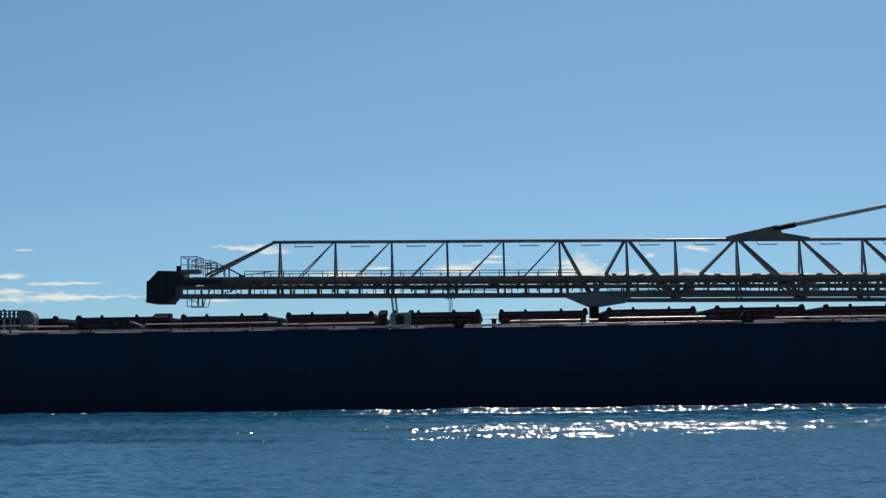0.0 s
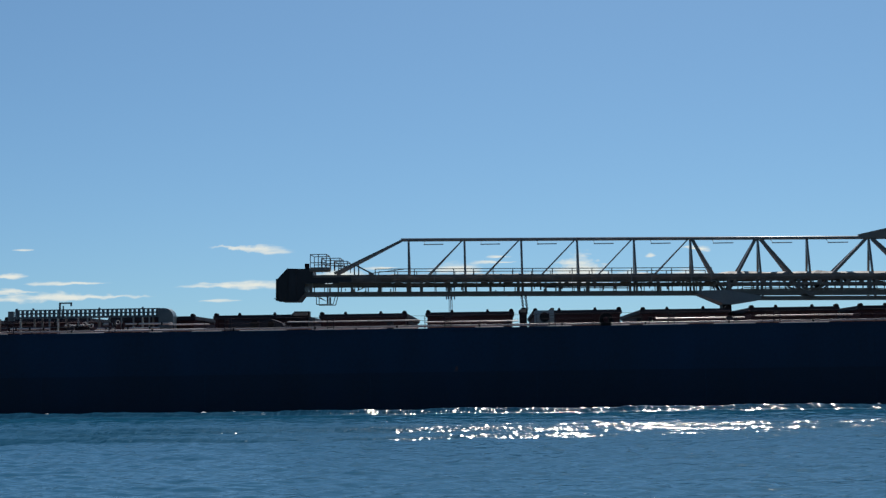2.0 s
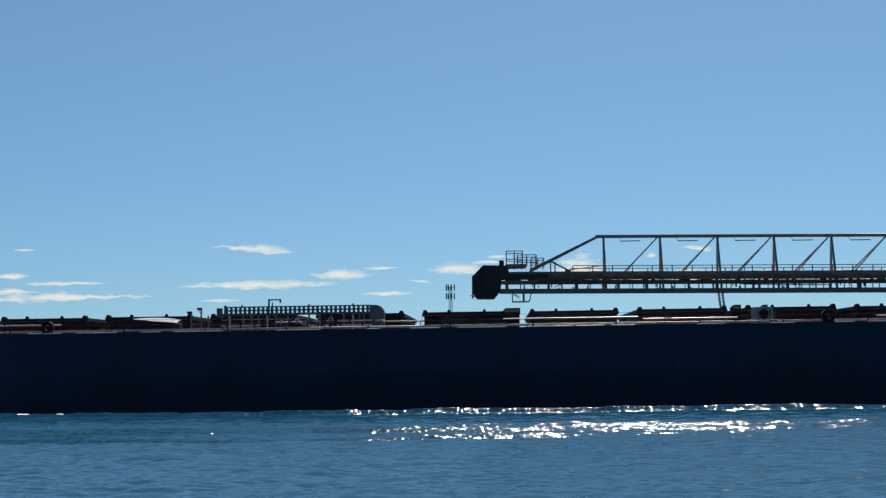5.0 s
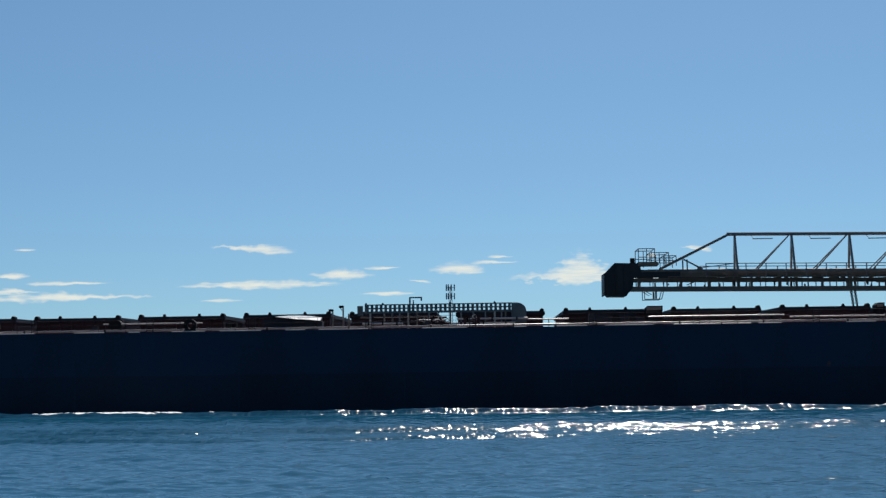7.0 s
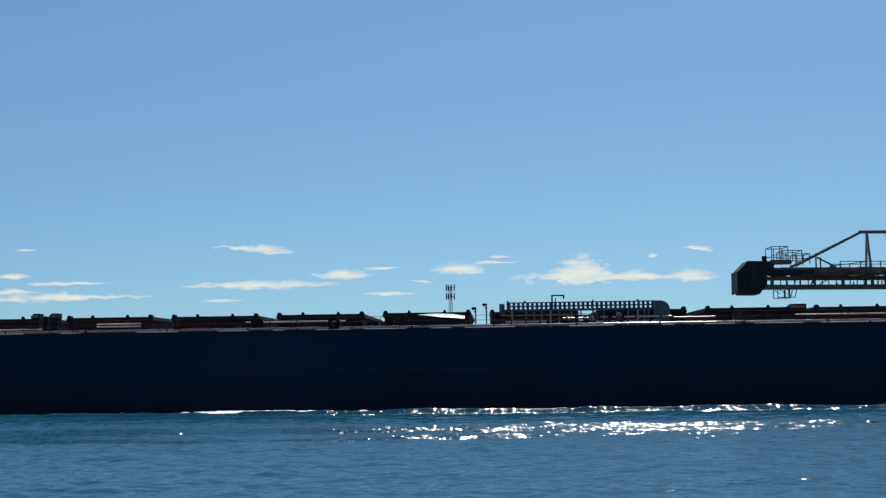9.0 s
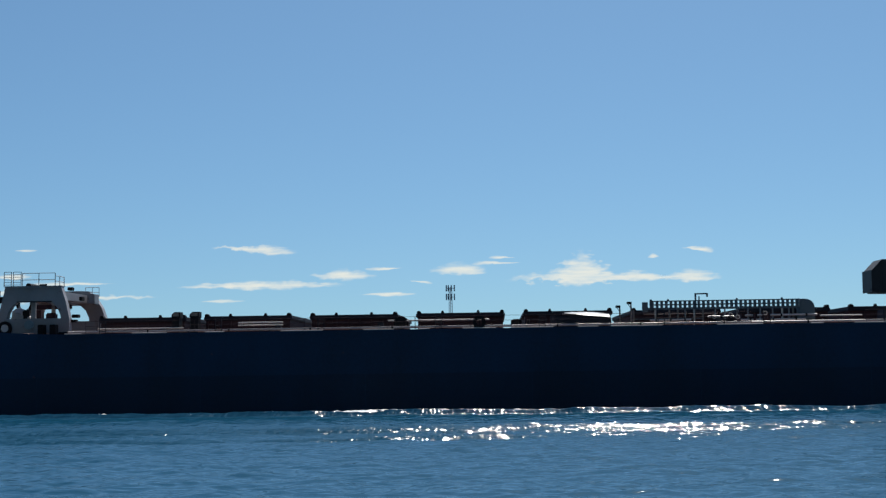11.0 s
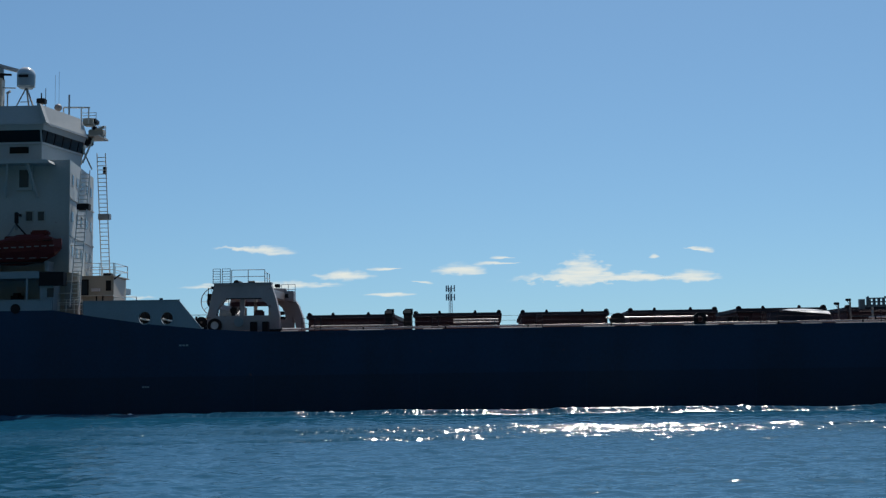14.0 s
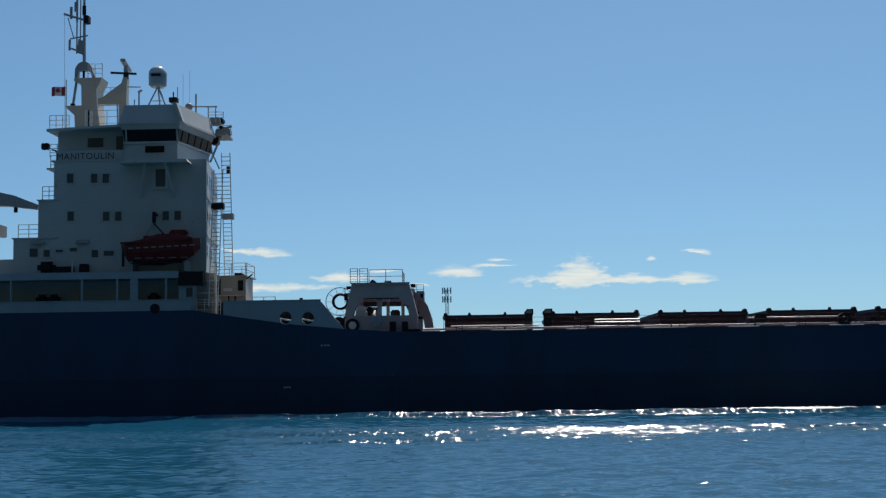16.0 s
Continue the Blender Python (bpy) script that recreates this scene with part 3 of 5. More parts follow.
    for x in (-23.7, -23.0):
        P("hood_rib", box(B(), x, x + 0.07, 10.64, 10.72, 8.6, 11.1), "hood")
    P("hood_base_plate", box(B(), -22.6, -18.5, 10.66, 10.8, 9.95, 10.42), "hood")
    P("hood_drip_edge", beam(B(), (-24.75, 10.7, 8.78), (-24.3, 10.7, 8.62), 0.08, 0.06), "hood")
    P("beacon", tube(B(), (-22.2, 11.6, 11.15), (-22.2, 11.6, 11.62), 0.2, 10), "dark")
    P("motor", soft_box(B(), -21.9, -20.2, 10.6, 11.5, 10.9, 11.25, 0.08), "boomdark")
    for xa, xb, z0, z1 in ((-21.8, -20.5, 10.95, 12.3), (-20.9, -19.4, 11.1, 11.97), (-19.8, -18.8, 10.9, 11.7)):
        bm = B()
        for y in (10.7, 13.0):
            for x in (xa, (xa + xb) / 2, xb):
                beam(bm, (x, y, z0), (x, y, z1), 0.06, 0.06)
            for f in (0.5, 1.0):
                beam(bm, (xa, y, z0 + (z1 - z0) * f), (xb, y, z0 + (z1 - z0) * f), 0.06, 0.06)
        for x in (xa, xb):
            beam(bm, (x, 10.7, z1), (x, 13.0, z1), 0.06, 0.06)
        P("head_platform_rail", bm)
    for y in (11.0, 12.6):
        bm = B()
        beam(bm, (-21.36, y, 9.0), (-21.36, y, 8.25), 0.06, 0.06)
        beam(bm, (-21.36, y, 8.25), (-20.0, y, 8.25), 0.06, 0.06)
        beam(bm, (-20.0, y, 8.25), (-19.8, y, 9.0), 0.06, 0.06)
        beam(bm, (-21.3, y, 8.9), (-20.8, y, 8.6), 0.05, 0.05)
        beam(bm, (-20.45, y, 8.9), (-20.45, y, 8.3), 0.14, 0.14)
        P("underslung_platform", bm)
    P("gusset", beam(B(), (-18.2, 10.95, 11.42), (-16.9, 10.95, 10.72), 0.1, 0.12))
    P("gusset_plate", slab(B(), [(-17.1, 10.8), (-16.7, 10.75), (-16.6, 10.4), (-17.1, 10.4)], 10.92, 10.98))
    for x in (-18.25, -17.9):
        P("stub_post", box(B(), x - 0.05, x + 0.05, 10.9, 11.0, 10.4, 11.4))
    P("gallery_brace", beam(B(), (-16.9, 10.85, 10.7), (-14.2, 10.85, 11.0), 0.06, 0.06))
    # saddle and its post, hold-down chains
    P("saddle", slab(B(), [(8.9, 8.85), (11.41, 7.74), (12.03, 7.73), (14.31, 8.06), (14.32, 8.37), (11.5, 8.9)], 10.6, 13.2), "crane", "grey plated boom saddle")
    P("saddle_post", soft_box(B(), 11.35, 12.05, 11.2, 12.6, 5.8, 7.76, 0.04), "dark")
    for x in (-4.72, -4.42):
        bm = B()
        for k in range(9):
            c = (x + 0.016 * k, 8.72 - k * 0.14)
            if k % 2:
                ring(bm, c, 0.05, 0.12, 11.85, 11.93, 8)
            else:
                box(bm, c[0] - 0.05, c[0] + 0.05, 11.8, 11.98, c[1] - 0.11, c[1] + 0.11)
        P("hold_down_chain", bm, "dark")
    # hoist stay
    P("stay_bracket", slab(B(), [(22.5, bz(22.5, 13.55)), (26.57, 14.12), (26.86, 13.75), (27.0, 13.5), (29.2, 13.1), (29.2, 12.95), (22.5, 12.95)], 11.72, 12.08), "boom")
    rod = P("stay_rod", tube(B(), (26.0, 11.9, 13.75), (50, 11.9, 18.35), 0.17, 14), "pipe")
    for p in rod.data.polygons:
        p.use_smooth = len(p.vertices) == 4
    P("stay_socket", tube(B(), (26.3, 11.9, 13.81), (28.1, 11.9, 14.16), 0.22, 12), "dark")
    # tower at the boom's foot
    P("boom_tower", slab(B(), [(48.5, 5.8), (53.5, 5.8), (52, 18.8), (49.5, 18.8)], 9.8, 14.0), "boom", "grey boom hoist tower")
    return boom


boom = ride(build_boom(), "conveyor boom")
# ---- deck gear ----
def deck_gear():
    S = lambda name, bm, mat="dark", label="": part(name, bm, mat, ship, label)
    # fire main and cargo pipes along the deck edge
    x = -86.0
    while x < 46:
        p = S("deck_pipe", tube(B(), (x, 0.9, 6.08), (x + 5.9, 0.9, 6.08), 0.085, 10), "pipe")
        part("flange", tube(B(), (x + 5.88, 0.9, 6.08), (x + 6.0, 0.9, 6.08), 0.12, 8), "dark", p)
        part("pipe_stand", box(B(), x + 2.9, x + 3.0, 0.85, 0.95, 5.75, 6.05), "dark", p)
        x += 6.0
    for a, b, z in ((-22.2, -12.4, 6.55), (-73.5, -70.2, 6.62), (-73.5, -70.2, 6.42), (-84, -77.6, 6.3), (-62.4, -55, 6.6), (4.8, 11.2, 6.4), (12, 19, 6.5),
                    (-20.4, -12.6, 5.97), (-12, -5.2, 6.4), (24, 34, 6.35), (-31, -28, 6.5)):
        p = S("hand_pipe", tube(B(), (a, 1.6, z), (b, 1.6, z), 0.052, 10), "pipe")
        for k in range(3):
            xx = a + (b - a) * (0.1 + 0.4 * k)
            part("pipe_stand", box(B(), xx, xx + 0.06, 1.57, 1.63, 5.75, z), "dark", p)
    # guard rails of both sides
    for y, name in ((0.3, "guard_rail"), (BEAM - 0.3, "guard_rail")):
        x = -84.5
        while x < 44:
            if not (-44 < x < -32):
                railing(name, ship, x, x + 8.0, y, DECK - 0.1, 1.05, 3, 2.0, "hatch", 0.014)
            x += 8.06
    # short ladders up to the hatches
    for i in range(HATCHES):
        x = FIRST + PITCH * i + 1.1 + 0.5 * (i % 2)
        bm = B()
        for dx in (0, 0.45):
            tube(bm, (x + dx, 0.7, DECK - 0.1), (x + dx, 0.7, 6.95), 0.03, 6)
        for z in (6.1, 6.4, 6.7):
            tube(bm, (x, 0.7, z), (x + 0.45, 0.7, z), 0.02, 6)
        S("hatch_ladder", bm, "hatchtop")
        S("hose_box", soft_box(B(), x + 4.3, x + 4.75, 1.2, 1.6, DECK - 0.1, 6.25 + 0.1 * (i % 3), 0.03), "hatchtop")
    # fan housing
    bm = B()
    soft_box(bm, -4.0, -2.6, 1.5, 2.7, 5.8, 7.13, 0.05)
    fan = S("fan_housing", bm, "bulwark", "pale steel fan housing with round opening")
    part("fan_rim", ring(B(), (-3.3, 6.62), 0.36, 0.43, 1.42, 1.52), "crane", fan)
    part("fan_opening", tube(B(), (-3.3, 1.47, 6.62), (-3.3, 1.49, 6.62), 0.36, 20), "dark", fan)
    for k in range(5):
        a = k * 1.257
        part("fan_blade", beam(B(), (-3.3, 1.46, 6.62), (-3.3 + 0.33 * math.cos(a), 1.46, 6.62 + 0.33 * math.sin(a)), 0.02, 0.12), "dark", fan)
    # ventilator boxes
    for x0, x1, z1, y in ((-5.12, -4.46, 7.42, 4.0), (-2.92, -2.48, 7.4, 4.0), (-78.6, -77.95, 7.5, 2.0), (-77.25, -76.55, 7.5, 2.0), (-22.2, -20.9, 7.42, 3.6)):
        bm = B()
        slab(bm, [(x0 + 0.06, DECK - 0.1), (x1 - 0.06, DECK - 0.1), (x1 - 0.06, z1 - 0.45), (x1, z1 - 0.4), (x1, z1), (x0 + 0.2, z1), (x0, z1 - 0.2), (x0, z1 - 0.4), (x0 + 0.06, z1 - 0.45)], y, y + 0.9)
        v = S("ventilator", bm, "dark", "dark steel mushroom ventilator box")
        part("flap", box(B(), x0 + 0.1, x1 - 0.1, y - 0.03, y + 0.01, z1 - 0.32, z1 - 0.08), "boomdark", v)
    # mooring rollers standing at the deck edge
    for x in (1.1, 21.85, -55.7):
        f = S("roller_fairlead", ring(B(), (x, 6.38), 0.22, 0.47, 0.55, 0.95, 20), "dark", "dark round mooring fairlead")
        part("foot", box(B(), x - 0.4, x + 0.4, 0.5, 1.0, 5.7, 6.05), "dark", f)
    d = S("cable_reel", tube(B(), (-61.5, 1.5, 6.45), (-61.5, 2.6, 6.45), 0.42, 18), "dark", "dark cable reel on deck")
    for y in (1.45, 2.6):
        part("reel_rim", ring(B(), (-61.5, 6.45), 0.4, 0.5, y, y + 0.05, 18), "dark", d)
    part("reel_stand", box(B(), -61.75, -61.25, 1.6, 2.5, 5.75, 6.2), "dark", d)
    for x in (3.6, -53.0):
        b = S("mooring_bitt", tube(B(), (x, 1.6, 5.7), (x, 1.6, 6.5), 0.18, 12), "dark")
        part("cap", tube(B(), (x, 1.6, 6.5), (x, 1.6, 6.58), 0.25, 12), "dark", b)
        part("second_bitt", tube(B(), (x + 0.8, 1.6, 5.7), (x + 0.8, 1.6, 6.5), 0.18, 12), "dark", b)
    # after mooring winch between the bulwark and the hatch crane
    w = S("after_winch", soft_box(B(), -93.6, -91.9, 3.0, 4.6, 5.8, 6.35, 0.05), "hatchtop", "dark steel mooring winch with rope drums")
    for x, r in ((-93.2, 0.36), (-92.4, 0.42)):
        part("rope_drum", tube(B(), (x, 2.7, 6.75), (x, 4.4, 6.75), r * 0.8, 16), "boomdark", w)
        for y in (2.7, 4.4):
            part("drum_flange", ring(B(), (x, 6.75), 0.1, r, y - 0.04, y + 0.04, 18), "dark", w)
    for x in (-93.55, -92.85, -92.0):
        part("bearing_post", box(B(), x - 0.07, x + 0.07, 2.9, 3.1, 5.8, 7.2), "dark", w)
    railing("winch_rail", ship, -93.8, -91.9, 5.2, 6.0, 1.4, 3, 0.65, "crane", 0.03)
    # stowed gangway under a pale cover, and mooring winch
    g = S("gangway", slab(B(), [(-50.5, 5.85), (-46.1, 5.85), (-46.1, 6.55), (-46.5, 6.7), (-50.5, 6.8)], 1.5, 2.5), "hatchtop", "stowed gangway under a pale tarpaulin")
    ride(g, "gangway")
    bm = B()
    rows = [[bm.verts.new((x, 1.3, z)), bm.verts.new((x, 1.75, z + 0.2 * k)), bm.verts.new((x, 2.4, z + 0.3 * k)), bm.verts.new((x, 2.5, z - 0.1))]
            for x, z, k in ((-49.6, 6.95, 0.1), (-48.9, 6.88, 0.6), (-47.9, 6.76, 1.0), (-47.0, 6.70, 1.0), (-46.2, 6.62, 0.9))]
    for p, q in zip(rows, rows[1:]):
        for j in range(4):
            bm.faces.new((p[j], q[j], q[(j + 1) % 4], p[(j + 1) % 4]))
    part("tarpaulin", bm, "tarp", g, "shiny pale tarpaulin")
    w = S("mooring_winch", slab(B(), [(-26.6, 5.8), (-22.2, 5.8), (-22.6, 6.5), (-23.4, 6.8), (-25.2, 6.72), (-26.5, 6.85)], 1.5, 2.9), "hatchtop", "grey steel mooring winch beside a hatch")
    part("winch_drum", tube(B(), (-24.6, 1.35, 6.4), (-24.6, 3.0, 6.4), 0.33, 16), "dark", w)
    part("winch_drum", tube(B(), (-23.4, 1.35, 6.42), (-23.4, 3.0, 6.42), 0.24, 16), "dark", w)
    for x, h, y in ((-44.6, 7.55, 2.0), (-45.4, 7.3, 2.2)):
        p = S("deck_light_post", tube(B(), (x, y, 5.75), (x, y, h), 0.06, 8), "boomdark")
        part("light_head", soft_box(B(), x - 0.3, x + 0.05, y - 0.15, y + 0.15, h, h + 0.18, 0.03), "dark", p)
        part("light_arm", beam(B(), (x, y, h - 0.3), (x - 0.2, y, h), 0.04, 0.04), "dark", p)
    # rack with a pierced gallery and a rounded cabinet
    r = S("pipe_rack", box(B(), -43.4, -32.1, 3.0, 3.25, 7.14, 7.3), "teal", "raised pierced steel gallery on legs")
    R = lambda name, bm, mat="teal", label="": part(name, bm, mat, r, label)
    R("top_rail", box(B(), -43.0, -32.1, 3.0, 3.12, 7.74, 7.82))
    R("middle_rail", box(B(), -43.0, -32.1, 3.0, 3.1, 7.46, 7.56))
    n = 31
    for i in range(n + 1):
        x = -42.9 + 10.6 * i / n
        R("slat", box(B(), x - 0.1, x + 0.1, 3.01, 3.11, 7.3, 7.76), "teal")
    for x in (-43.0, -41.75, -36.7, -33.4):
        R("knob", slab(B(), [(x - 0.09, 7.8), (x + 0.09, 7.8), (x + 0.05, 7.93), (x - 0.05, 7.93)], 3.0, 3.1))
    R("end_post", box(B(), -43.65, -43.25, 2.95, 3.3, 7.0, 7.72))
    R("end_post", box(B(), -43.1, -43.0, 2.95, 3.2, 7.1, 7.88))
    for x in (-44.3, -42.7, -41.65, -41.05, -39.85, -39.2, -36.7, -33.4, -32.6):
        R("leg", box(B(), x - 0.06, x + 0.06, 3.0, 3.14, 5.75, 7.16), "rail" if x in (-42.7, -39.85, -33.4) else "boomdark")
    for x in (-40.5, -38.3, -37.6, -35.9, -35.0, -34.1, -32.9):
        R("leg", box(B(), x - 0.05, x + 0.05, 3.0, 3.12, 5.75, 7.16), "crane")
    for xa, xb, y, z, mt in ((-43.2, -40.2, 2.3, 6.35, "pipe"), (-39.0, -37.1, 2.1, 6.55, "pipe"), (-36.6, -31.9, 2.2, 6.28, "pipe"), (-36.2, -31.0, 2.5, 6.62, "pipe"),
                             (-43.5, -37.0, 3.6, 6.8, "hatch"), (-38.5, -33.0, 2.4, 6.12, "hatch")):
        p = R("rack_pipe", tube(B(), (xa, y, z), (xb, y, z), 0.075, 10), mt)
        for k in (0.15, 0.5, 0.85):
            part("pipe_clamp", box(B(), xa + (xb - xa) * k - 0.06, xa + (xb - xa) * k + 0.06, y - 0.1, y + 0.1, z - 0.1, z + 0.1), "dark", p)
    for x, h in ((-37.4, 6.6), (-36.9, 6.45), (-34.9, 6.7), (-38.6, 6.5)):
        v = R("valve_body", soft_box(B(), x - 0.16, x + 0.16, 1.8, 2.2, 5.75, h, 0.04), "hatch")
        part("valve_wheel", ring(B(), (x, h + 0.05), 0.11, 0.17, 1.74, 1.8, 12), "pipe", v)
    R("cross_rail", box(B(), -44.3, -39.2, 3.04, 3.1, 6.44, 6.5))
    R("cross_rail", box(B(), -36.0, -32.2, 3.04, 3.1, 6.3, 6.36), "rail")
    R("cross_rail", box(B(), -36.0, -32.2, 3.04, 3.1, 6.62, 6.68), "hatch")
    R("davit", box(B(), -39.78, -39.66, 3.0, 3.12, 7.1, 8.34))
    R("davit_arm", box(B(), -39.78, -38.8, 3.0, 3.12, 8.24, 8.34))
    R("davit_post", box(B(), -39.5, -39.42, 3.0, 3.12, 7.1, 8.1))
    R("davit_hook", box(B(), -38.92, -38.8, 3.02, 3.1, 8.05, 8.26))
    out = [(-32.15, 5.8), (-31.05, 5.8), (-31.05, 7.2)]
    out += [(-31.75 + 0.7 * math.cos(a), 7.15 + 0.65 * math.sin(a)) for a in [math.pi / 2 * k / 6 for k in range(1, 7)]] + [(-32.15, 7.8)]
    R("cabinet", slab(B(), out, 2.9, 4.0), "teal", "rounded grey steel cabinet")
    # cross-deck pipes and lockers in the rack
    for x in (-35.6, -34.6, -37.9):
        S("valve_stand", tube(B(), (x, 2.2, 5.75), (x, 2.2, 6.7), 0.12, 10), "hatch")
    S("deck_locker", soft_box(B(), -38.9, -37.0, 1.6, 2.4, 5.75, 6.35, 0.04), "dark")
    S("deck_locker", soft_box(B(), -53.4, -52.6, 2.2, 3.0, 5.75, 6.55, 0.04), "dark")


deck_gear()


def arch_frame(x0, x1, y0, y1):
    """One side frame of the hatch crane: trapezium plate with two arched openings."""
    bm = B()
    zb, zt = 6.75, 9.62
    # vertical legs and a lintel made of plates, arcs stepped in short segments
    slab(bm, [(x0 - 0.55, 7.2), (x0 + 0.12, 7.2), (x0 + 0.22, 7.65), (x0 + 0.5, 8.15), (x0 + 0.95, 8.46), (x0 + 0.95, zt), (x0, zt)], y0, y1)
    slab(bm, [(x1 + 0.4, 7.2), (x1 - 0.25, 7.2), (x1 - 0.3, 7.5), (x1 - 0.55, 8.05), (x1 - 1.0, 8.45), (x1 - 1.0, zt), (x1 - 0.25, zt - 0.04), (x1 + 0.1, 8.5)], y0, y1)
    slab(bm, [(x0 + 0.95, 8.46), (x1 - 1.0, 8.45), (x1 - 1.0, zt), (x0 + 0.95, zt)], y0, y1)
    slab(bm, [(x0 - 0.55, 6.1), (x1 + 0.4, 6.1), (x1 + 0.4, 7.2), (x0 - 0.55, 7.2)], y0, y1)
    bmesh.ops.remove_doubles(bm, verts=bm.verts, dist=0.001)
    return bm


def hatch_crane():
    x0, x1 = -91.4, -86.9
    c = part("hatch_crane", arch_frame(x0, x1, 2.6, 3.2), "gantry", ship, "grey travelling hatch crane with arched side frames")
    ride(c, "crane")
    P = lambda name, bm, mat="gantry", label="": part(name, bm, mat, c, label)
    P("side_frame", arch_frame(x0, x1, 9.4, 9.9))
    P("centre_column", box(B(), -89.55, -89.2, 2.95, 3.15, 6.8, 8.5))
    for x in (-89.0, -87.85):
        P("inner_post", box(B(), x - 0.12, x + 0.12, 6.2, 6.5, 6.2, 8.6), "cream")
    P("inner_beam", soft_box(B(), -90.9, -87.6, 6.2, 6.6, 8.05, 8.4, 0.04), "hatch")
    P("operator_panel", soft_box(B(), -90.2, -89.6, 5.2, 6.0, 6.2, 7.95, 0.05), "hatch")
    P("round_cover", tube(B(), (-89.55, 2.5, 6.72), (-89.55, 2.6, 6.72), 0.36, 20), "bulwark")
    P("wheel_guard", ring(B(), (-91.35, 6.5), 0.3, 0.52, 2.4, 2.62, 20), "dark")
    P("wheel_hub", tube(B(), (-91.35, 2.45, 6.5), (-91.35, 2.6, 6.5), 0.29, 18), "cloth")
    P("lintel_edge", box(B(), x0 + 0.9, x1 - 0.95, 2.52, 2.6, 8.42, 8.5), "dark")
    P("lintel_lip", box(B(), x0 - 0.02, x1 - 0.2, 2.5, 2.6, 9.5, 9.58))
    P("far_leg", slab(B(), [(-87.3, 9.35), (-86.7, 9.15), (-86.1, 8.2), (-85.75, 7.2), (-85.6, 6.1), (-86.25, 6.1), (-86.45, 7.1), (-86.8, 7.9), (-87.3, 8.4)], 9.3, 10.0))
    railing("far_rail", c, -87.5, -86.4, 9.5, 9.1, 0.8, 2, 0.5, "rail", 0.025)
    P("cross_beam", soft_box(B(), x0 + 0.1, x0 + 1.1, 3.1, 9.5, 8.7, 9.55, 0.05))
    P("cross_beam", soft_box(B(), x1 - 1.2, x1 - 0.3, 3.1, 9.5, 8.6, 9.25, 0.05))
    P("machinery", soft_box(B(), -90.4, -89.9, 3.4, 5.0, 7.0, 7.9, 0.1), "dark")
    P("machinery", soft_box(B(), -88.6, -87.9, 3.4, 4.2, 7.0, 7.65, 0.1), "hatch")
    P("winch_drum", tube(B(), (-89.9, 3.3, 9.7), (-89.9, 5.0, 9.7), 0.22, 12), "dark")
    P("winch_drum", tube(B(), (-89.0, 3.3, 9.68), (-88.5, 3.3, 9.68), 0.16, 12), "dark")
    P("walkway_plate", box(B(), x0 - 0.05, x1 - 0.2, 2.55, 3.4, 9.6, 9.66), "crane")
    for xa, xb in ((-91.5, -90.95), (-90.8, -90.2)):
        bm = B()
        for x in (xa, xb):
            beam(bm, (x, 2.6, 9.6), (x, 2.6, 10.73), 0.05, 0.05)
        for k in range(6):
            beam(bm, (xa, 2.6, 9.75 + k * 0.195), (xb, 2.6, 9.75 + k * 0.195), 0.035, 0.035)
        P("ladder_cage", bm, "rail")
    railing("top_rail", c, -90.1, -87.6, 2.6, 9.62, 1.0, 2, 1.25, "rail", 0.03)
    railing_y("top_rail", c, -87.6, 2.6, 4.6, 9.62, 0.8, 2, 1.0, "rail", 0.03)
    reel = P("cable_reel", ring(B(), (-93.35, 8.75), 0.5, 0.68, 11.7, 12.2, 24), "dark", "large open cable reel")
    P("reel_rim", ring(B(), (-93.4, 8.75), 1.12, 1.18, 11.9, 12.0, 32), "rail")
    for k in range(10):
        a = k * 0.628
        P("reel_spoke", beam(B(), (-93.4 + 0.6 * math.cos(a), 11.95, 8.75 + 0.6 * math.sin(a)), (-93.4 + 1.14 * math.cos(a), 11.95, 8.75 + 1.14 * math.sin(a)), 0.03, 0.03), "rail")
    P("reel_arm", slab(B(), [(-93.5, 9.3), (-91.0, 9.75), (-91.0, 9.3), (-92.9, 9.1)], 11.7, 12.4))
    P("reel_brace", beam(B(), (-93.1, 12, 8.3), (-91.6, 12, 7.0), 0.3, 0.12))
    for y in (2.4, 9.2):
        for x in (-91.6, -86.8):
            P("bogie", soft_box(B(), x - 0.5, x + 0.5, y, y + 0.8, 5.78, 6.15, 0.05), "dark")
    bm = B()
    rows = [[bm.verts.new((x, 3.4, 7.15)), bm.verts.new((x, 3.5, z - 0.35)), bm.verts.new((x, 4.7, z)), bm.verts.new((x, 4.9, 7.15))]
            for x, z in ((-91.2, 8.15), (-90.7, 8.0), (-90.2, 7.75), (-89.8, 7.7))]
    for p, q in zip(rows, rows[1:]):
        for j in range(4):
            bm.faces.new((p[j], q[j], q[(j + 1) % 4], p[(j + 1) % 4]))
    bm.faces.new(rows[0])
    bm.faces.new(rows[-1][::-1])
    P("canvas_cover", bm, "cloth", "white canvas cover")
    for k, (x, z, w, h) in enumerate(((-91.9, 8.4, 0.25, 0.5), (-91.75, 9.3, 0.4, 0.2), (-86.75, 7.3, 0.5, 0.25), (-86.5, 6.9, 0.7, 0.2), (-86.9, 9.35, 0.35, 0.25), (-86.3, 8.6, 0.25, 0.3))):
        P("bracket_box", soft_box(B(), x - w / 2, x + w / 2, 3.0 + 0.8 * (k % 3), 3.6 + 0.8 * (k % 3), z, z + h, 0.03), "dark")
    P("hook_block", tube(B(), (-91.95, 3.0, 8.2), (-91.95, 3.0, 9.35), 0.03, 6), "dark")
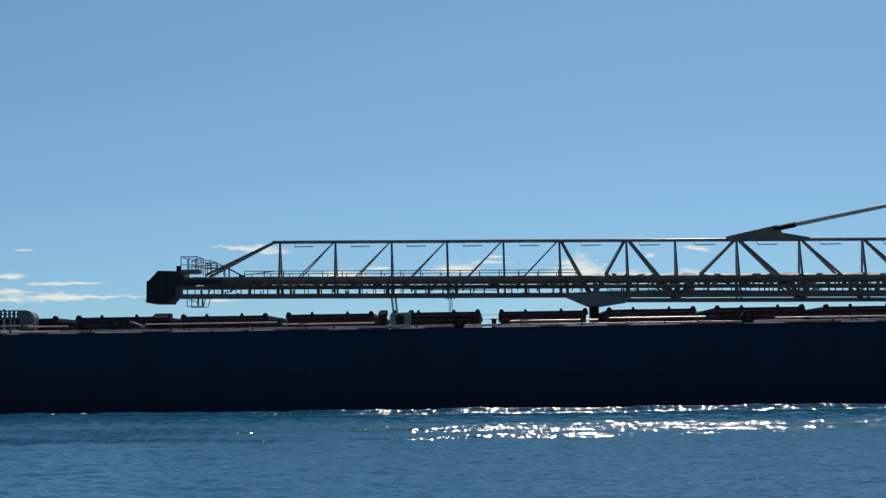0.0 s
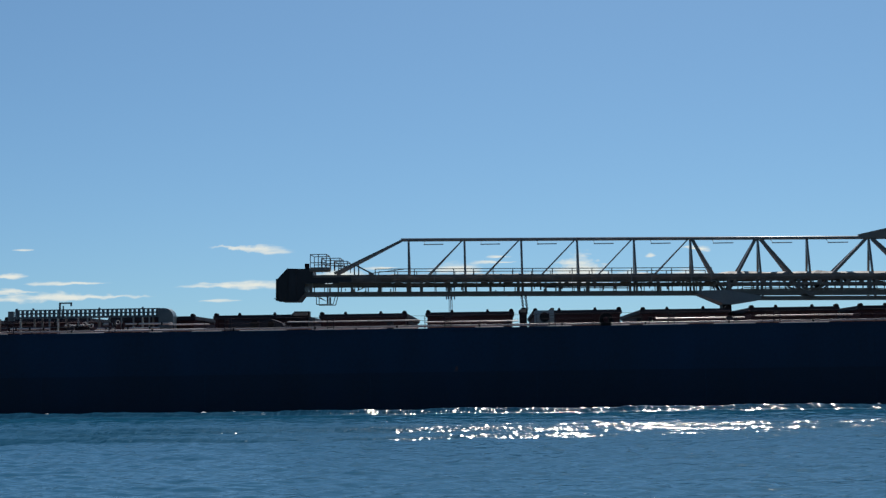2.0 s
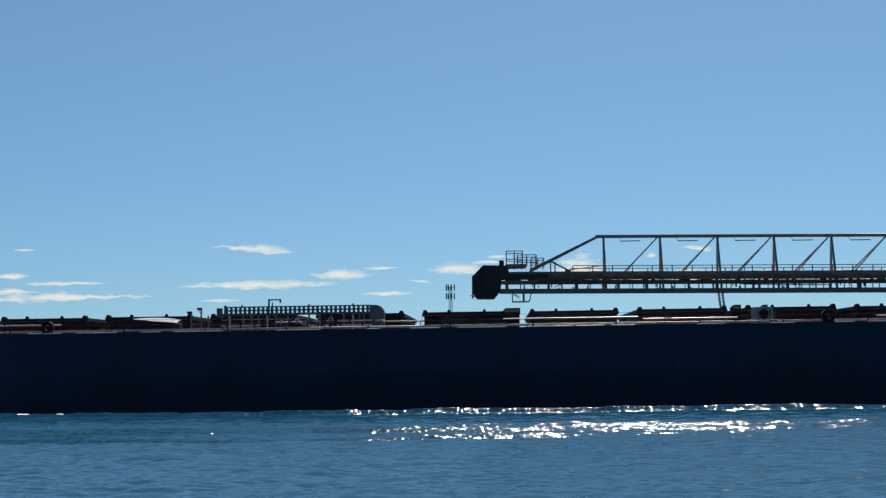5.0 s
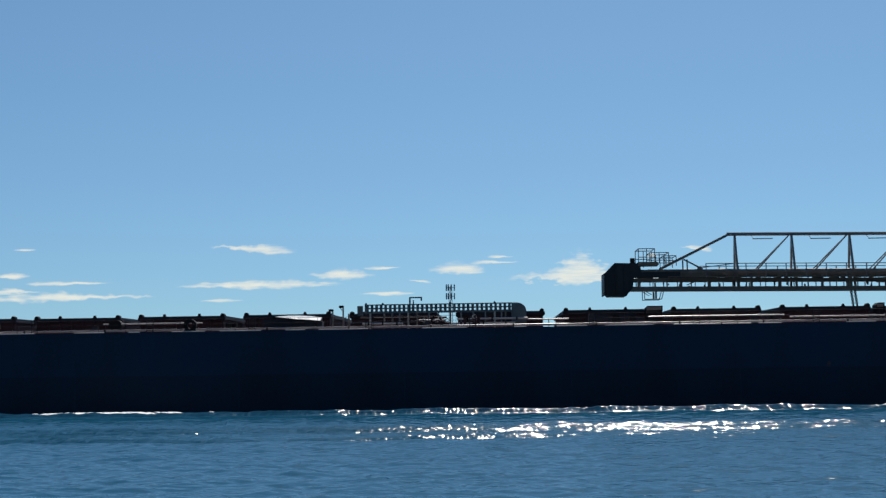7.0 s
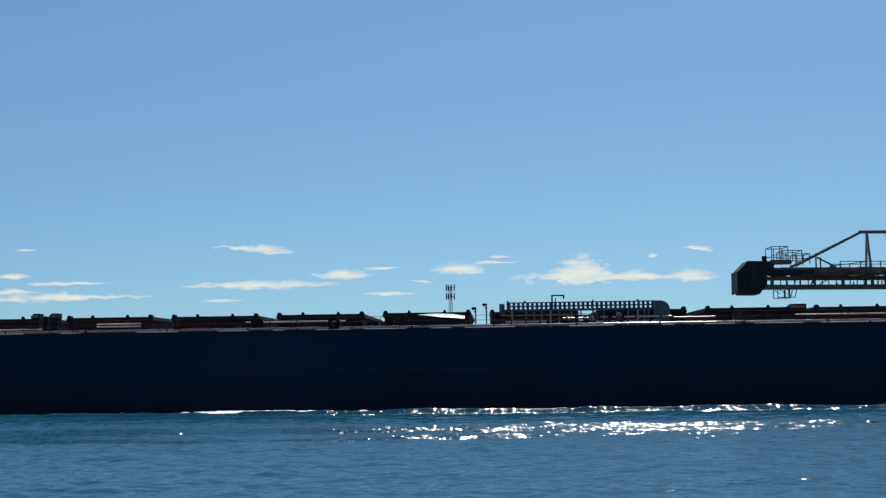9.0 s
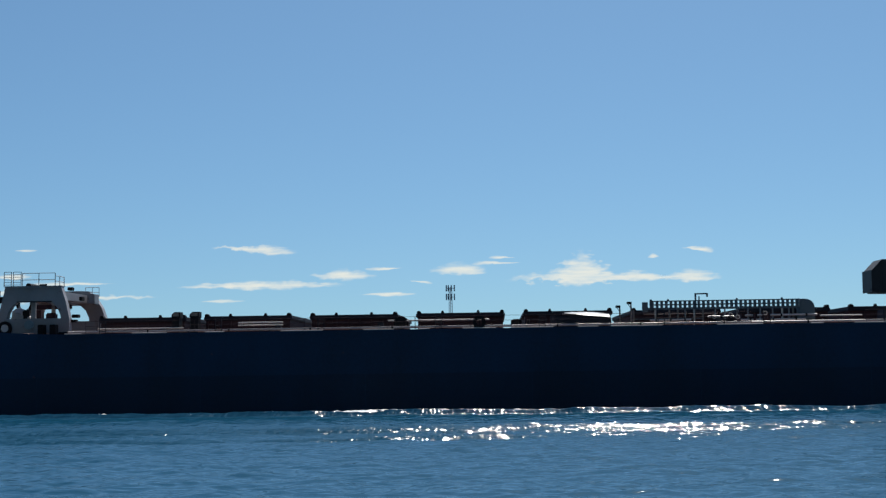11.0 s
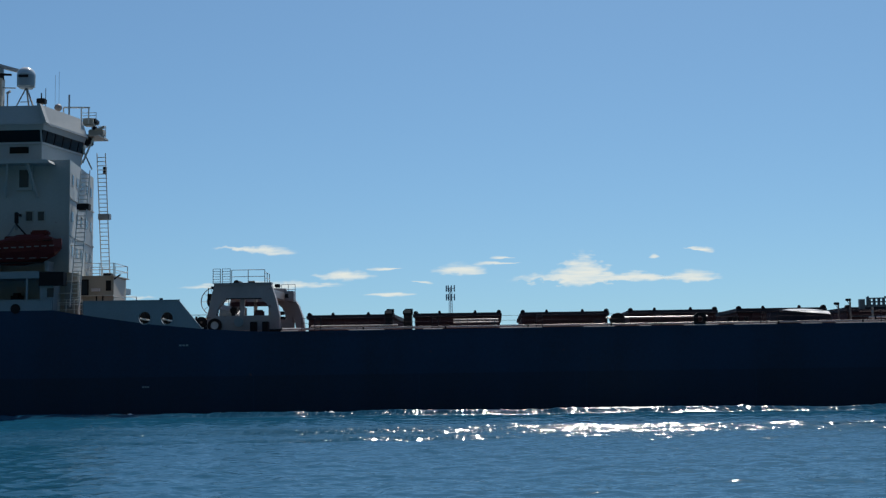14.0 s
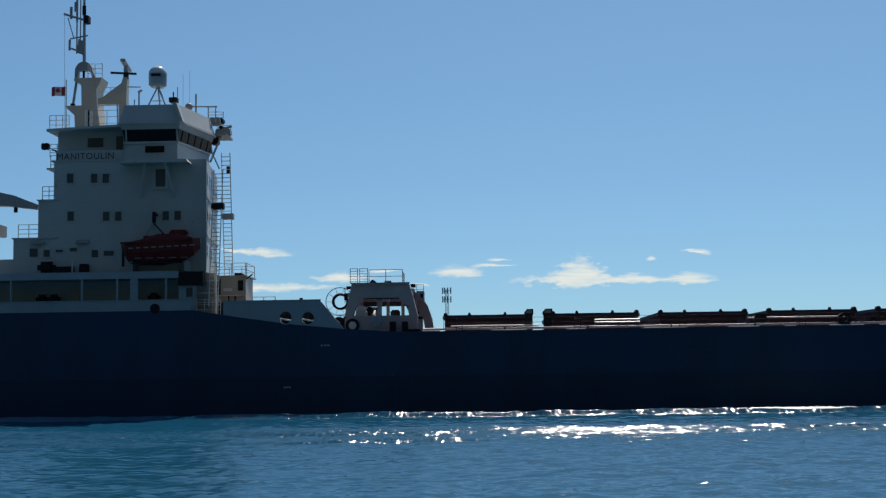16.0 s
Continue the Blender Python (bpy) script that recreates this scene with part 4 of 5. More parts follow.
    P("control_box", soft_box(B(), -86.9, -86.3, 8, 9.2, 8.5, 9.3, 0.05))
    for x in (-88.3, -87.4):
        P("step_box", soft_box(B(), x - 0.22, x + 0.22, 1.5, 2.2, 5.75, 6.7, 0.03), "dark")


hatch_crane()

# blue-grey bulwark with two mooring holes
def plate_with_holes(bm, outline, holes, y0, y1, seg=20):
    """A plate cut into upright strips round its round holes."""
    lo, hi = outline
    xs = sorted(set([p[0] for p in lo + hi] + [h[0] + s * h[2] * math.cos(math.pi * k / seg) for h in holes for k in range(seg + 1) for s in (1,)]))
    def at(line, x):
        for (a, za), (b, zb) in zip(line, line[1:]):
            if a <= x <= b:
                return za + (zb - za) * (x - a) / (b - a)
        return line[-1][1]
    for a, b in zip(xs, xs[1:]):
        if b - a < 1e-5:
            continue
        hole = next((h for h in holes if abs((a + b) / 2 - h[0]) < h[2]), None)
        def quad(z00, z01, z10, z11):
            slab(bm, [(a, z00), (b, z10), (b, z11), (a, z01)], y0, y1)
        if hole:
            ha = math.sqrt(max(0, hole[2] ** 2 - (a - hole[0]) ** 2))
            hb = math.sqrt(max(0, hole[2] ** 2 - (b - hole[0]) ** 2))
            quad(at(lo, a), hole[1] - ha, at(lo, b), hole[1] - hb)
            quad(hole[1] + ha, at(hi, a), hole[1] + hb, at(hi, b))
        else:
            quad(at(lo, a), at(hi, a), at(lo, b), at(hi, b))
    bmesh.ops.remove_doubles(bm, verts=bm.verts, dist=0.0005)
    return bm


bm = plate_with_holes(B(), ([(-100.5, 7.28), (-99.7, 7.18), (-95.5, 6.55), (-91.74, 6.16)], [(-100.5, 8.34), (-93.42, 8.26), (-91.74, 6.22)]),
                      [(-95.95, 7.06, 0.44), (-94.31, 7.0, 0.44)], 0.02, 0.16)
bul = part("bulwark", bm, "bulwark", ship, "blue-grey steel bulwark with two mooring holes")
for x, z in ((-95.95, 7.06), (-94.31, 7.0)):
    part("hole_rim", ring(B(), (x, z), 0.44, 0.52, -0.03, 0.2, 24), "bulwark", bul)
    part("mooring_roller", tube(B(), (x - 0.12, 0.6, z - 0.6), (x - 0.12, 0.6, z + 0.3), 0.15, 10), "dark", bul)
    part("mooring_line", tube(B(), (x - 0.45, 0.45, z - 0.05), (x + 0.4, 0.45, z - 0.22), 0.07, 8), "cloth", bul)
part("bulwark_cap", box(B(), -100.5, -93.4, -0.02, 0.22, 8.27, 8.35), "bulwark", bul)
part("vent_stub", tube(B(), (-94.9, 0.6, 8.2), (-94.9, 0.6, 8.5), 0.13, 10), "dark", bul)
railing("bulwark_rail", bul, -98.6, -96.9, 1.2, 7.9, 0.75, 2, 0.85, "rail", 0.03)
# black sheet added behind the mooring holes to keep them dark
part("inner_wall", box(B(), -100.4, -93.7, 0.9, 1.0, 6.0, 7.7), "dark", bul)
# ---- deckhouse ----
def tier(x0, z0, z1):
    return prism(B(), [(x0, 1.5), (-102.1, 1.5), (-103.3, 11.0), (-107.0, 15.0), (-107.5, 22.3), (x0, 22.3)], z0, z1)


house = part("deckhouse", tier(-116.6, 10.62, 13.35), "white", ship, "white painted steel deckhouse in tiers with small windows")
H = lambda name, bm, mat="white", label="": part(name, bm, mat, house, label)


def window(x0, z0, x1, z1, y=1.5):
    """A small square window with a raised frame."""
    za, zb = min(z0, z1), max(z0, z1)
    f = H("window_frame", B_frame(x0, x1, za, zb, y), "white")
    H("window_pane", box(B(), x0 + 0.03, x1 - 0.03, y - 0.02, y + 0.05, za + 0.03, zb - 0.03), "glass", "dark window glass")
    return f


def B_frame(x0, x1, z0, z1, y, t=0.07):
    bm = B()
    box(bm, x0 - t, x1 + t, y - 0.05, y + 0.02, z1, z1 + t)
    box(bm, x0 - t, x1 + t, y - 0.05, y + 0.02, z0 - t, z0)
    box(bm, x0 - t, x0, y - 0.05, y + 0.02, z0, z1)
    box(bm, x1, x1 + t, y - 0.05, y + 0.02, z0, z1)
    return bm


def build_house():
    H("second_tier", tier(-114.75, 13.35, 16.2))
    H("third_tier", tier(-113.6, 16.2, 19.05))
    for x0, z in ((-116.7, 13.35), (-114.85, 16.2)):
        H("tier_ledge", box(B(), x0, -113.2, 1.42, 22.3, z - 0.08, z + 0.02))
    H("name_wall", prism(B(), [(-113.6, 1.9), (-108.0, 1.9), (-108.0, 21), (-113.6, 21)], 19.05, 19.95))
    H("name_ledge", box(B(), -113.8, -108.8, 1.45, 2.0, 19.05, 19.13))
    H("corner_trim", box(B(), -102.22, -102.06, 1.42, 1.56, 10.7, 19.05), "white")
    # windows of the side
    for x, z in ((-112.62, 17.43), (-110.81, 17.39), (-109.93, 17.37), (-112.55, 14.56), (-109.87, 14.51), (-108.97, 14.5), (-105.39, 14.48), (-104.5, 14.47)):
        window(x, z, x + 0.52, z + 0.72)
    for x, z, w, h in ((-115.37, 11.9, 0.66, 0.68), (-114.31, 11.89, 0.5, 0.56), (-113.4, 12.22, 0.57, 0.22), (-112.34, 12.27, 0.56, 0.29), (-110.7, 11.79, 0.53, 0.6), (-109.79, 11.89, 0.79, 0.41)):
        window(x, z, x + w, z + h)
    for x in (-115.17, -111.82):
        H("vent_hood", slab(B(), [(x, 12.86), (x + 0.98, 12.86), (x + 0.9, 13.1), (x + 0.08, 13.1)], 1.15, 1.52), "crane")
    # windows of the front
    for z in (11.9, 14.5, 17.3):
        for f in (0.12, 0.3, 0.48, 0.7, 0.88):
            x, y = -102.1 - 1.2 * f, 1.5 + 9.5 * f
            lean = lambda d: (x - 0.126 * d, y + d)
            plate = lambda out, w, z0, z1: prism(B(), [(lean(-w)[0] + out, y - w), (lean(w)[0] + out, y + w), (lean(w)[0] - 0.1, y + w), (lean(-w)[0] - 0.1, y - w)], z0, z1)
            fr = H("front_window_frame", plate(0.02, 0.36, z - 0.1, z + 0.82))
            part("front_pane", plate(0.035, 0.26, z, z + 0.72), "glass", fr)
    for z in (13.35, 16.2):
        x, y = -102.1, 1.5
        H("front_ledge", prism(B(), [(x + 0.08, y), (x - 1.12, y + 9.5), (x - 1.25, y + 9.5), (x - 0.05, y)], z - 0.06, z + 0.06))
    # locker and pipes before the wall
    m = H("rescue_raft", soft_box(B(), -114.5, -113.2, 0.5, 1.4, 10.62, 11.5, 0.25), "dark", "dark covered life raft")
    H("raft_cradle", box(B(), -113.3, -111.9, 0.6, 1.3, 10.62, 11.1), "dark")
    H("deck_post", box(B(), -111.75, -111.68, 0.2, 0.3, 10.6, 11.6), "rail")
    H("vent_trunk", soft_box(B(), -111.4, -110.8, 0.8, 1.4, 10.62, 11.3, 0.05), "dark")
    # poop: gallery deck, posts, inner wall, bulwark
    H("gallery_deck", box(B(), -127, -103.8, 0.0, 23.8, 10.08, 10.6), "bulwark", "pale grey boat deck edge")
    H("inner_wall", box(B(), -126, -103.9, 2.3, 21.5, 7.6, 10.08), "bulwark")
    for x, w in ((-122, 0.12), (-116.2, 0.12), (-110.93, 0.13), (-108.33, 0.13), (-107.08, 0.58), (-104.72, 0.12), (-119.3, 0.12)):
        H("gallery_post", box(B(), x - w / 2, x + w / 2, 0.05, 0.2, 8.4, 10.1), "bulwark")
    bul_ = H("poop_bulwark", box(B(), -127, -102.85, -0.012, 0.12, 7.7, 8.48), "bulwark")
    H("bulwark_cap", box(B(), -127, -102.85, -0.06, 0.17, 8.46, 8.52), "bulwark")
    H("hull_pipe", tube(B(), (-105.5, -0.06, 7.86), (-105.5, 0.05, 7.86), 0.36, 18), "dark")
    H("side_panel", box(B(), -103.85, -102.85, 0.35, 2.4, 7.7, 9.56), "bulwark")
    H("side_window", box(B(), -103.3, -102.82, 0.33, 0.36, 8.7, 9.35), "glass")
    H("light_screen", box(B(), -103.84, -102.0, 0.05, 0.8, 9.53, 10.53), "dark", "black navigation light screen")
    H("locker_wall", box(B(), -102.85, -101.5, 1.9, 2.6, 7.0, 10.55), "cream")
    H("locker_door", box(B(), -102.5, -101.9, 1.85, 1.92, 7.9, 9.8), "crane")
    for z in (8.3, 9.0, 9.9):
        H("locker_shelf", box(B(), -102.85, -101.3, 1.5, 1.92, z, z + 0.07), "rail")
    H("locker_edge", box(B(), -101.56, -101.44, 1.84, 1.96, 7.0, 10.6), "rail")
    railing("gallery_front_rail", house, -102.7, -100.9, 1.0, 7.4, 1.1, 3, 0.6, "rail", 0.028)
    H("mooring_bollard", tube(B(), (-100.9, 1.2, 7.1), (-100.9, 1.2, 8.3), 0.18, 12), "dark")
    for x in (-114.4, -113.5, -106.0):
        H("gallery_winch", soft_box(B(), x - 0.42, x + 0.42, 1.2, 2.0, 7.7, 9.1, 0.2), "dark")
    for x in (-118.5, -112.2, -105.9):
        H("gallery_door", box(B(), x - 0.4, x + 0.4, 2.25, 2.31, 7.7, 9.6), "crane")
    # forward wing of the house with rail
    H("forward_house", prism(B(), [(-103.3, 5.5), (-99.9, 5.5), (-100.1, 9.5), (-103.4, 9.5)], 6.5, 10.52), "cream", "cream steel control house")
    H("roof_edge", box(B(), -103.2, -99.85, 5.4, 9.6, 10.5, 10.58), "cream")
    H("control_window", box(B(), -102.75, -101.95, 5.44, 5.52, 9.15, 10.2), "glass")
    H("control_window_frame", B_frame(-102.75, -101.95, 9.15, 10.2, 5.46, 0.1), "dark")
    for z in (8.2, 9.0):
        H("control_ledge", box(B(), -103.3, -99.88, 5.3, 5.5, z, z + 0.06), "rail")
    for x in (-101.2, -100.7):
        H("control_pipe", tube(B(), (x, 5.35, 7.0), (x, 5.35, 9.0), 0.05, 8), "dark")
    H("control_light", box(B(), -101.6, -100.95, 5.3, 5.52, 9.35, 9.6), "cloth")
    H("control_door", box(B(), -100.5, -100.1, 5.44, 5.52, 9.4, 10.2), "dark")
    H("lamp_arm", beam(B(), (-99.9, 5.6, 10.3), (-99.4, 5.6, 10.65), 0.08, 0.1), "dark")
    H("roof_vent", soft_box(B(), -100.9, -100.3, 6, 7, 10.55, 10.8, 0.04), "dark")
    railing("roof_rail", house, -102.2, -99.85, 5.6, 10.55, 1.0, 2, 1.2, "rail", 0.03)
    railing_y("roof_rail", house, -99.95, 5.6, 9.4, 10.55, 1.0, 2, 2.6, "rail", 0.03)
    railing("roof_rail", house, -103.0, -99.95, 9.4, 10.55, 1.0, 2, 1.2, "rail", 0.03)
    # upright ladders at the front
    for lo, hi, wide_, rest in (((-101.75, 0.8, 8.0), (-102.05, 4.0, 18.6), 0.68, 15.7), ((-103.0, 12.5, 10.6), (-102.85, 10.4, 21.0), 0.7, 15.9)):
        lo, hi = Vector(lo), Vector(hi)
        step = Vector((wide_, 0, 0))
        bm = B()
        for d in (step * 0, step):
            beam(bm, lo + d, hi + d, 0.07, 0.07)
        ladder = H("front_ladder", bm, "rail", "pale steel ladder")
        n = int((hi.z - lo.z) / 0.33)
        for k in range(1, n):
            c = lo.lerp(hi, k / n)
            part("rung", beam(B(), c, c + step, 0.1, 0.05), "rail", ladder)
        c = lo.lerp(hi, (rest - lo.z) / (hi.z - lo.z))
        part("ladder_landing", soft_box(B(), c.x - 0.1, c.x + wide_ + 0.15, c.y - 0.1, c.y + 0.5, rest - 0.25, rest + 0.22, 0.03), "dark" if lo.y < 5 else "crane", ladder)
    H("light_bracket", box(B(), -102.6, -102.35, 11.2, 11.5, 19.4, 20.0), "dark")
    # after rails and ledges
    railing("tier_rail", house, -116.5, -114.9, 2.2, 13.38, 1.05, 3, 0.8, "rail", 0.03)
    railing("tier_rail", house, -114.7, -113.7, 2.2, 16.25, 1.05, 3, 0.5, "rail", 0.03)
    railing("tier_rail", house, -114.1, -113.4, 2.2, 18.6, 1.05, 3, 0.5, "rail", 0.03)
    H("after_ledge", box(B(), -114.2, -113.4, 1.6, 8, 18.5, 18.62))
    H("after_house", prism(B(), [(-121, 3), (-116.5, 3), (-116.5, 20), (-121, 20)], 10.6, 11.9), "white")
    H("tall_locker", soft_box(B(), -116.7, -116.1, 1.8, 3.2, 10.6, 12.2, 0.05))


build_house()

# ship's name on the upper side wall
txt = bpy.data.curves.new("name", "FONT")
txt.body, txt.size, txt.extrude, txt.align_x = "MANITOULIN", 0.66, 0.012, "LEFT"
txt.space_character = 1.12
tob = bpy.data.objects.new("tmp", txt)
scene.collection.objects.link(tob)
bpy.context.view_layer.update()
me = bpy.data.meshes.new_from_object(tob.evaluated_get(bpy.context.evaluated_depsgraph_get()))
bpy.data.objects.remove(tob)
wide = max(v.co.x for v in me.vertices)
for v in me.vertices:
    v.co = (v.co.x * 4.35 / wide - 113.55, 1.89 - v.co.z, v.co.y * 1.05 + 19.28)
me.materials.clear()
me.materials.append(M["letters"])
name_ob = new("name_lettering", me)
name_ob.parent = house
tagged(name_ob, "dark painted ship's name in capitals")


# ---- wheelhouse ----
def build_bridge():
    base = [(-108.3, 1.6), (-104.3, 1.6), (-103.2, 7.4), (-104.6, 11.6), (-108.3, 13.2)]
    grow = lambda d, dx=0.0: [(-108.3 - d * 0.6, 1.6 - d), (-104.3 + d * 0.7, 1.6 - d), (-103.2 + d, 7.4), (-104.6 + d, 11.6 + d * 0.5), (-108.3 - d * 0.6, 13.2 + d)]
    br = part("wheelhouse", prism(B(), base, 18.95, 20.45), "white", ship, "white wheelhouse with a dark window band and slanted fascia")
    W = lambda name, bm, mat="white", label="": part(name, bm, mat, br, label)
    W("window_band", prism(B(), grow(-0.02), 20.45, 21.36, grow(0.22)), "tinted", "dark raked bridge windows")
    W("window_head", prism(B(), grow(0.26), 21.36, 21.8, grow(0.42)))
    W("fascia", prism(B(), grow(0.5), 21.85, 23.25, grow(0.05)), "white")
    W("fascia_lip", prism(B(), grow(0.56), 21.74, 21.9, grow(0.54)))
    W("sill", prism(B(), grow(0.1), 20.3, 20.46, grow(0.12)))
    # mullions
    for x in (-108.15, -104.3):
        W("mullion", beam(B(), (x, 1.56, 20.45), (x, 1.36, 21.34), 0.1, 0.07))
    for k in range(5):
        f = (k + 0.5) / 5
        x, y = -104.3 + 1.1 * f, 1.6 + 5.8 * f
        W("mullion", beam(B(), (x, y - 0.02, 20.45), (x + 0.2, y - 0.1, 21.34), 0.07, 0.05), "dark")
    for k in range(4):
        f = (k + 0.5) / 4
        x, y = -103.2 - 1.4 * f, 7.4 + 4.2 * f
        W("mullion", beam(B(), (x + 0.02, y, 20.45), (x + 0.24, y, 21.34), 0.05, 0.07), "dark")
    W("corner_fin", slab(B(), [(-104.5, 23.28), (-104.25, 23.28), (-103.75, 21.85), (-104.0, 21.75)], 0.95, 1.7), "white")
    W("low_window", box(B(), -106.73, -105.28, 1.55, 1.62, 19.62, 20.12), "tinted")
    W("after_wing", prism(B(), [(-113.9, 3.2), (-108.2, 3.2), (-108.2, 20.6), (-113.9, 20.6)], 19.95, 21.6), "white")
    W("upper_deck", prism(B(), [(-114.6, 2.6), (-108.3, 1.3), (-108.3, 22.5), (-114.6, 21)], 21.6, 21.78), "white")
    W("after_window", box(B(), -111.6, -110.4, 3.14, 3.22, 20.4, 21.1), "glass")
    W("after_door", box(B(), -109.4, -108.9, 3.14, 3.22, 19.96, 21.2), "glass")
    # wing shelf and its brackets
    W("wing_shelf", slab(B(), [(-108.3, 18.64), (-103.15, 18.64), (-103.3, 18.86), (-107.4, 18.98), (-108.2, 18.72)], 0.1, 1.55))
    for x0, x1 in ((-106.45, -107.0), (-104.95, -104.5)):
        W("shelf_bracket", beam(B(), (x0, 0.4, 18.64), (x1, 1.47, 16.2), 0.16, 0.16))
    W("shelf_trunk", box(B(), -106.1, -104.9, 1.3, 1.52, 16.8, 18.64), "white")
    W("shelf_hatch", box(B(), -105.85, -105.15, 1.26, 1.31, 17.0, 18.3), "glass")
    # guard rails and roof gear
    W("roof_rail_bar", beam(B(), (-104.85, 8, 24.38), (-102.7, 8, 24.32), 0.09, 0.12), "rail")
    for x in (-104.85, -103.4, -102.8):
        W("roof_rail_post", beam(B(), (x, 8, 23.0), (x, 8, 24.36), 0.09, 0.09), "rail")
    for x, y, z0, z1, r in ((-107.9, 4, 22.8, 24.85, 0.06), (-104.9, 4, 22.8, 25.1, 0.03), (-104.4, 8, 22.8, 25.4, 0.07), (-108.4, 4.5, 22.4, 24.3, 0.04), (-104.2, 5, 22.8, 26.6, 0.012), (-105.2, 7, 22.8, 26.8, 0.012)):
        W("whip_antenna", tube(B(), (x, y, z0), (x, y, z1), r, 6), "crane")
    W("horn", tube(B(), (-107.95, 4, 24.75), (-107.65, 3.9, 24.9), 0.1, 10), "crane")
    W("searchlight", soft_box(B(), -105.5, -104.85, 3.6, 4.2, 23.85, 24.25, 0.05), "dark")
    W("searchlight_post", tube(B(), (-105.2, 3.9, 22.8), (-105.2, 3.9, 24.7), 0.05, 8), "dark")
    s = B()
    bmesh.ops.create_uvsphere(s, u_segments=16, v_segments=10, radius=0.3, matrix=Matrix.Translation((-104.25, 5, 23.75)))
    W("small_dome", s, "stripe")
    # instruments on the platform before the wheelhouse
    W("front_platform", box(B(), -103.6, -101.85, 7.6, 10.2, 21.95, 22.08), "cream")
    for x0, x1, y, z0, z1, m in ((-103.3, -102.5, 8, 22.9, 23.5, "cream"), (-102.9, -101.7, 8.2, 22.1, 22.6, "cream"), (-102.9, -102.3, 8.4, 23.1, 23.5, "dark"), (-103.2, -102.6, 7.9, 21.3, 21.9, "dark"), (-102.6, -102.2, 8, 22.55, 22.8, "dark")):
        W("wing_equipment", soft_box(B(), x0, x1, y, y + 0.9, z0, z1, 0.08), m)
    W("camera_arm", beam(B(), (-102.4, 8.2, 22.5), (-101.55, 8.2, 22.75), 0.14, 0.18), "cream")
    railing("wing_rail", br, -103.4, -102.2, 8.0, 23.2, 0.7, 3, 0.5, "rail", 0.03)
    railing("wing_rail", br, -103.0, -101.9, 9.6, 22.1, 1.0, 3, 0.5, "rail", 0.03)
    W("wing_strut", beam(B(), (-102.4, 8.2, 22.0), (-103.2, 7.8, 19.8), 0.16, 0.14), "rail")
    W("wing_strut", beam(B(), (-103.1, 8, 20.6), (-102.5, 8, 19.3), 0.1, 0.1), "rail")
    W("wing_strut", beam(B(), (-103.3, 7.9, 21.9), (-103.1, 7.8, 20.5), 0.18, 0.14), "cream")
    railing("deck_rail", br, -114.5, -113.0, 3.0, 21.78, 1.1, 3, 0.5, "rail", 0.03)
    railing("deck_rail", br, -111.8, -108.6, 3.4, 21.78, 1.5, 3, 0.8, "crane", 0.025)
    W("boarding_light", beam(B(), (-115.0, 5, 20.6), (-113.9, 5, 20.2), 0.12, 0.12), "dark")
    W("light_head", soft_box(B(), -115.8, -115.2, 4.8, 5.2, 20.6, 21.1, 0.06), "dark")
    railing("after_rail", br, -115.0, -113.9, 4.6, 19.95, 1.0, 3, 0.55, "rail", 0.03)
    return br


bridge = build_bridge()


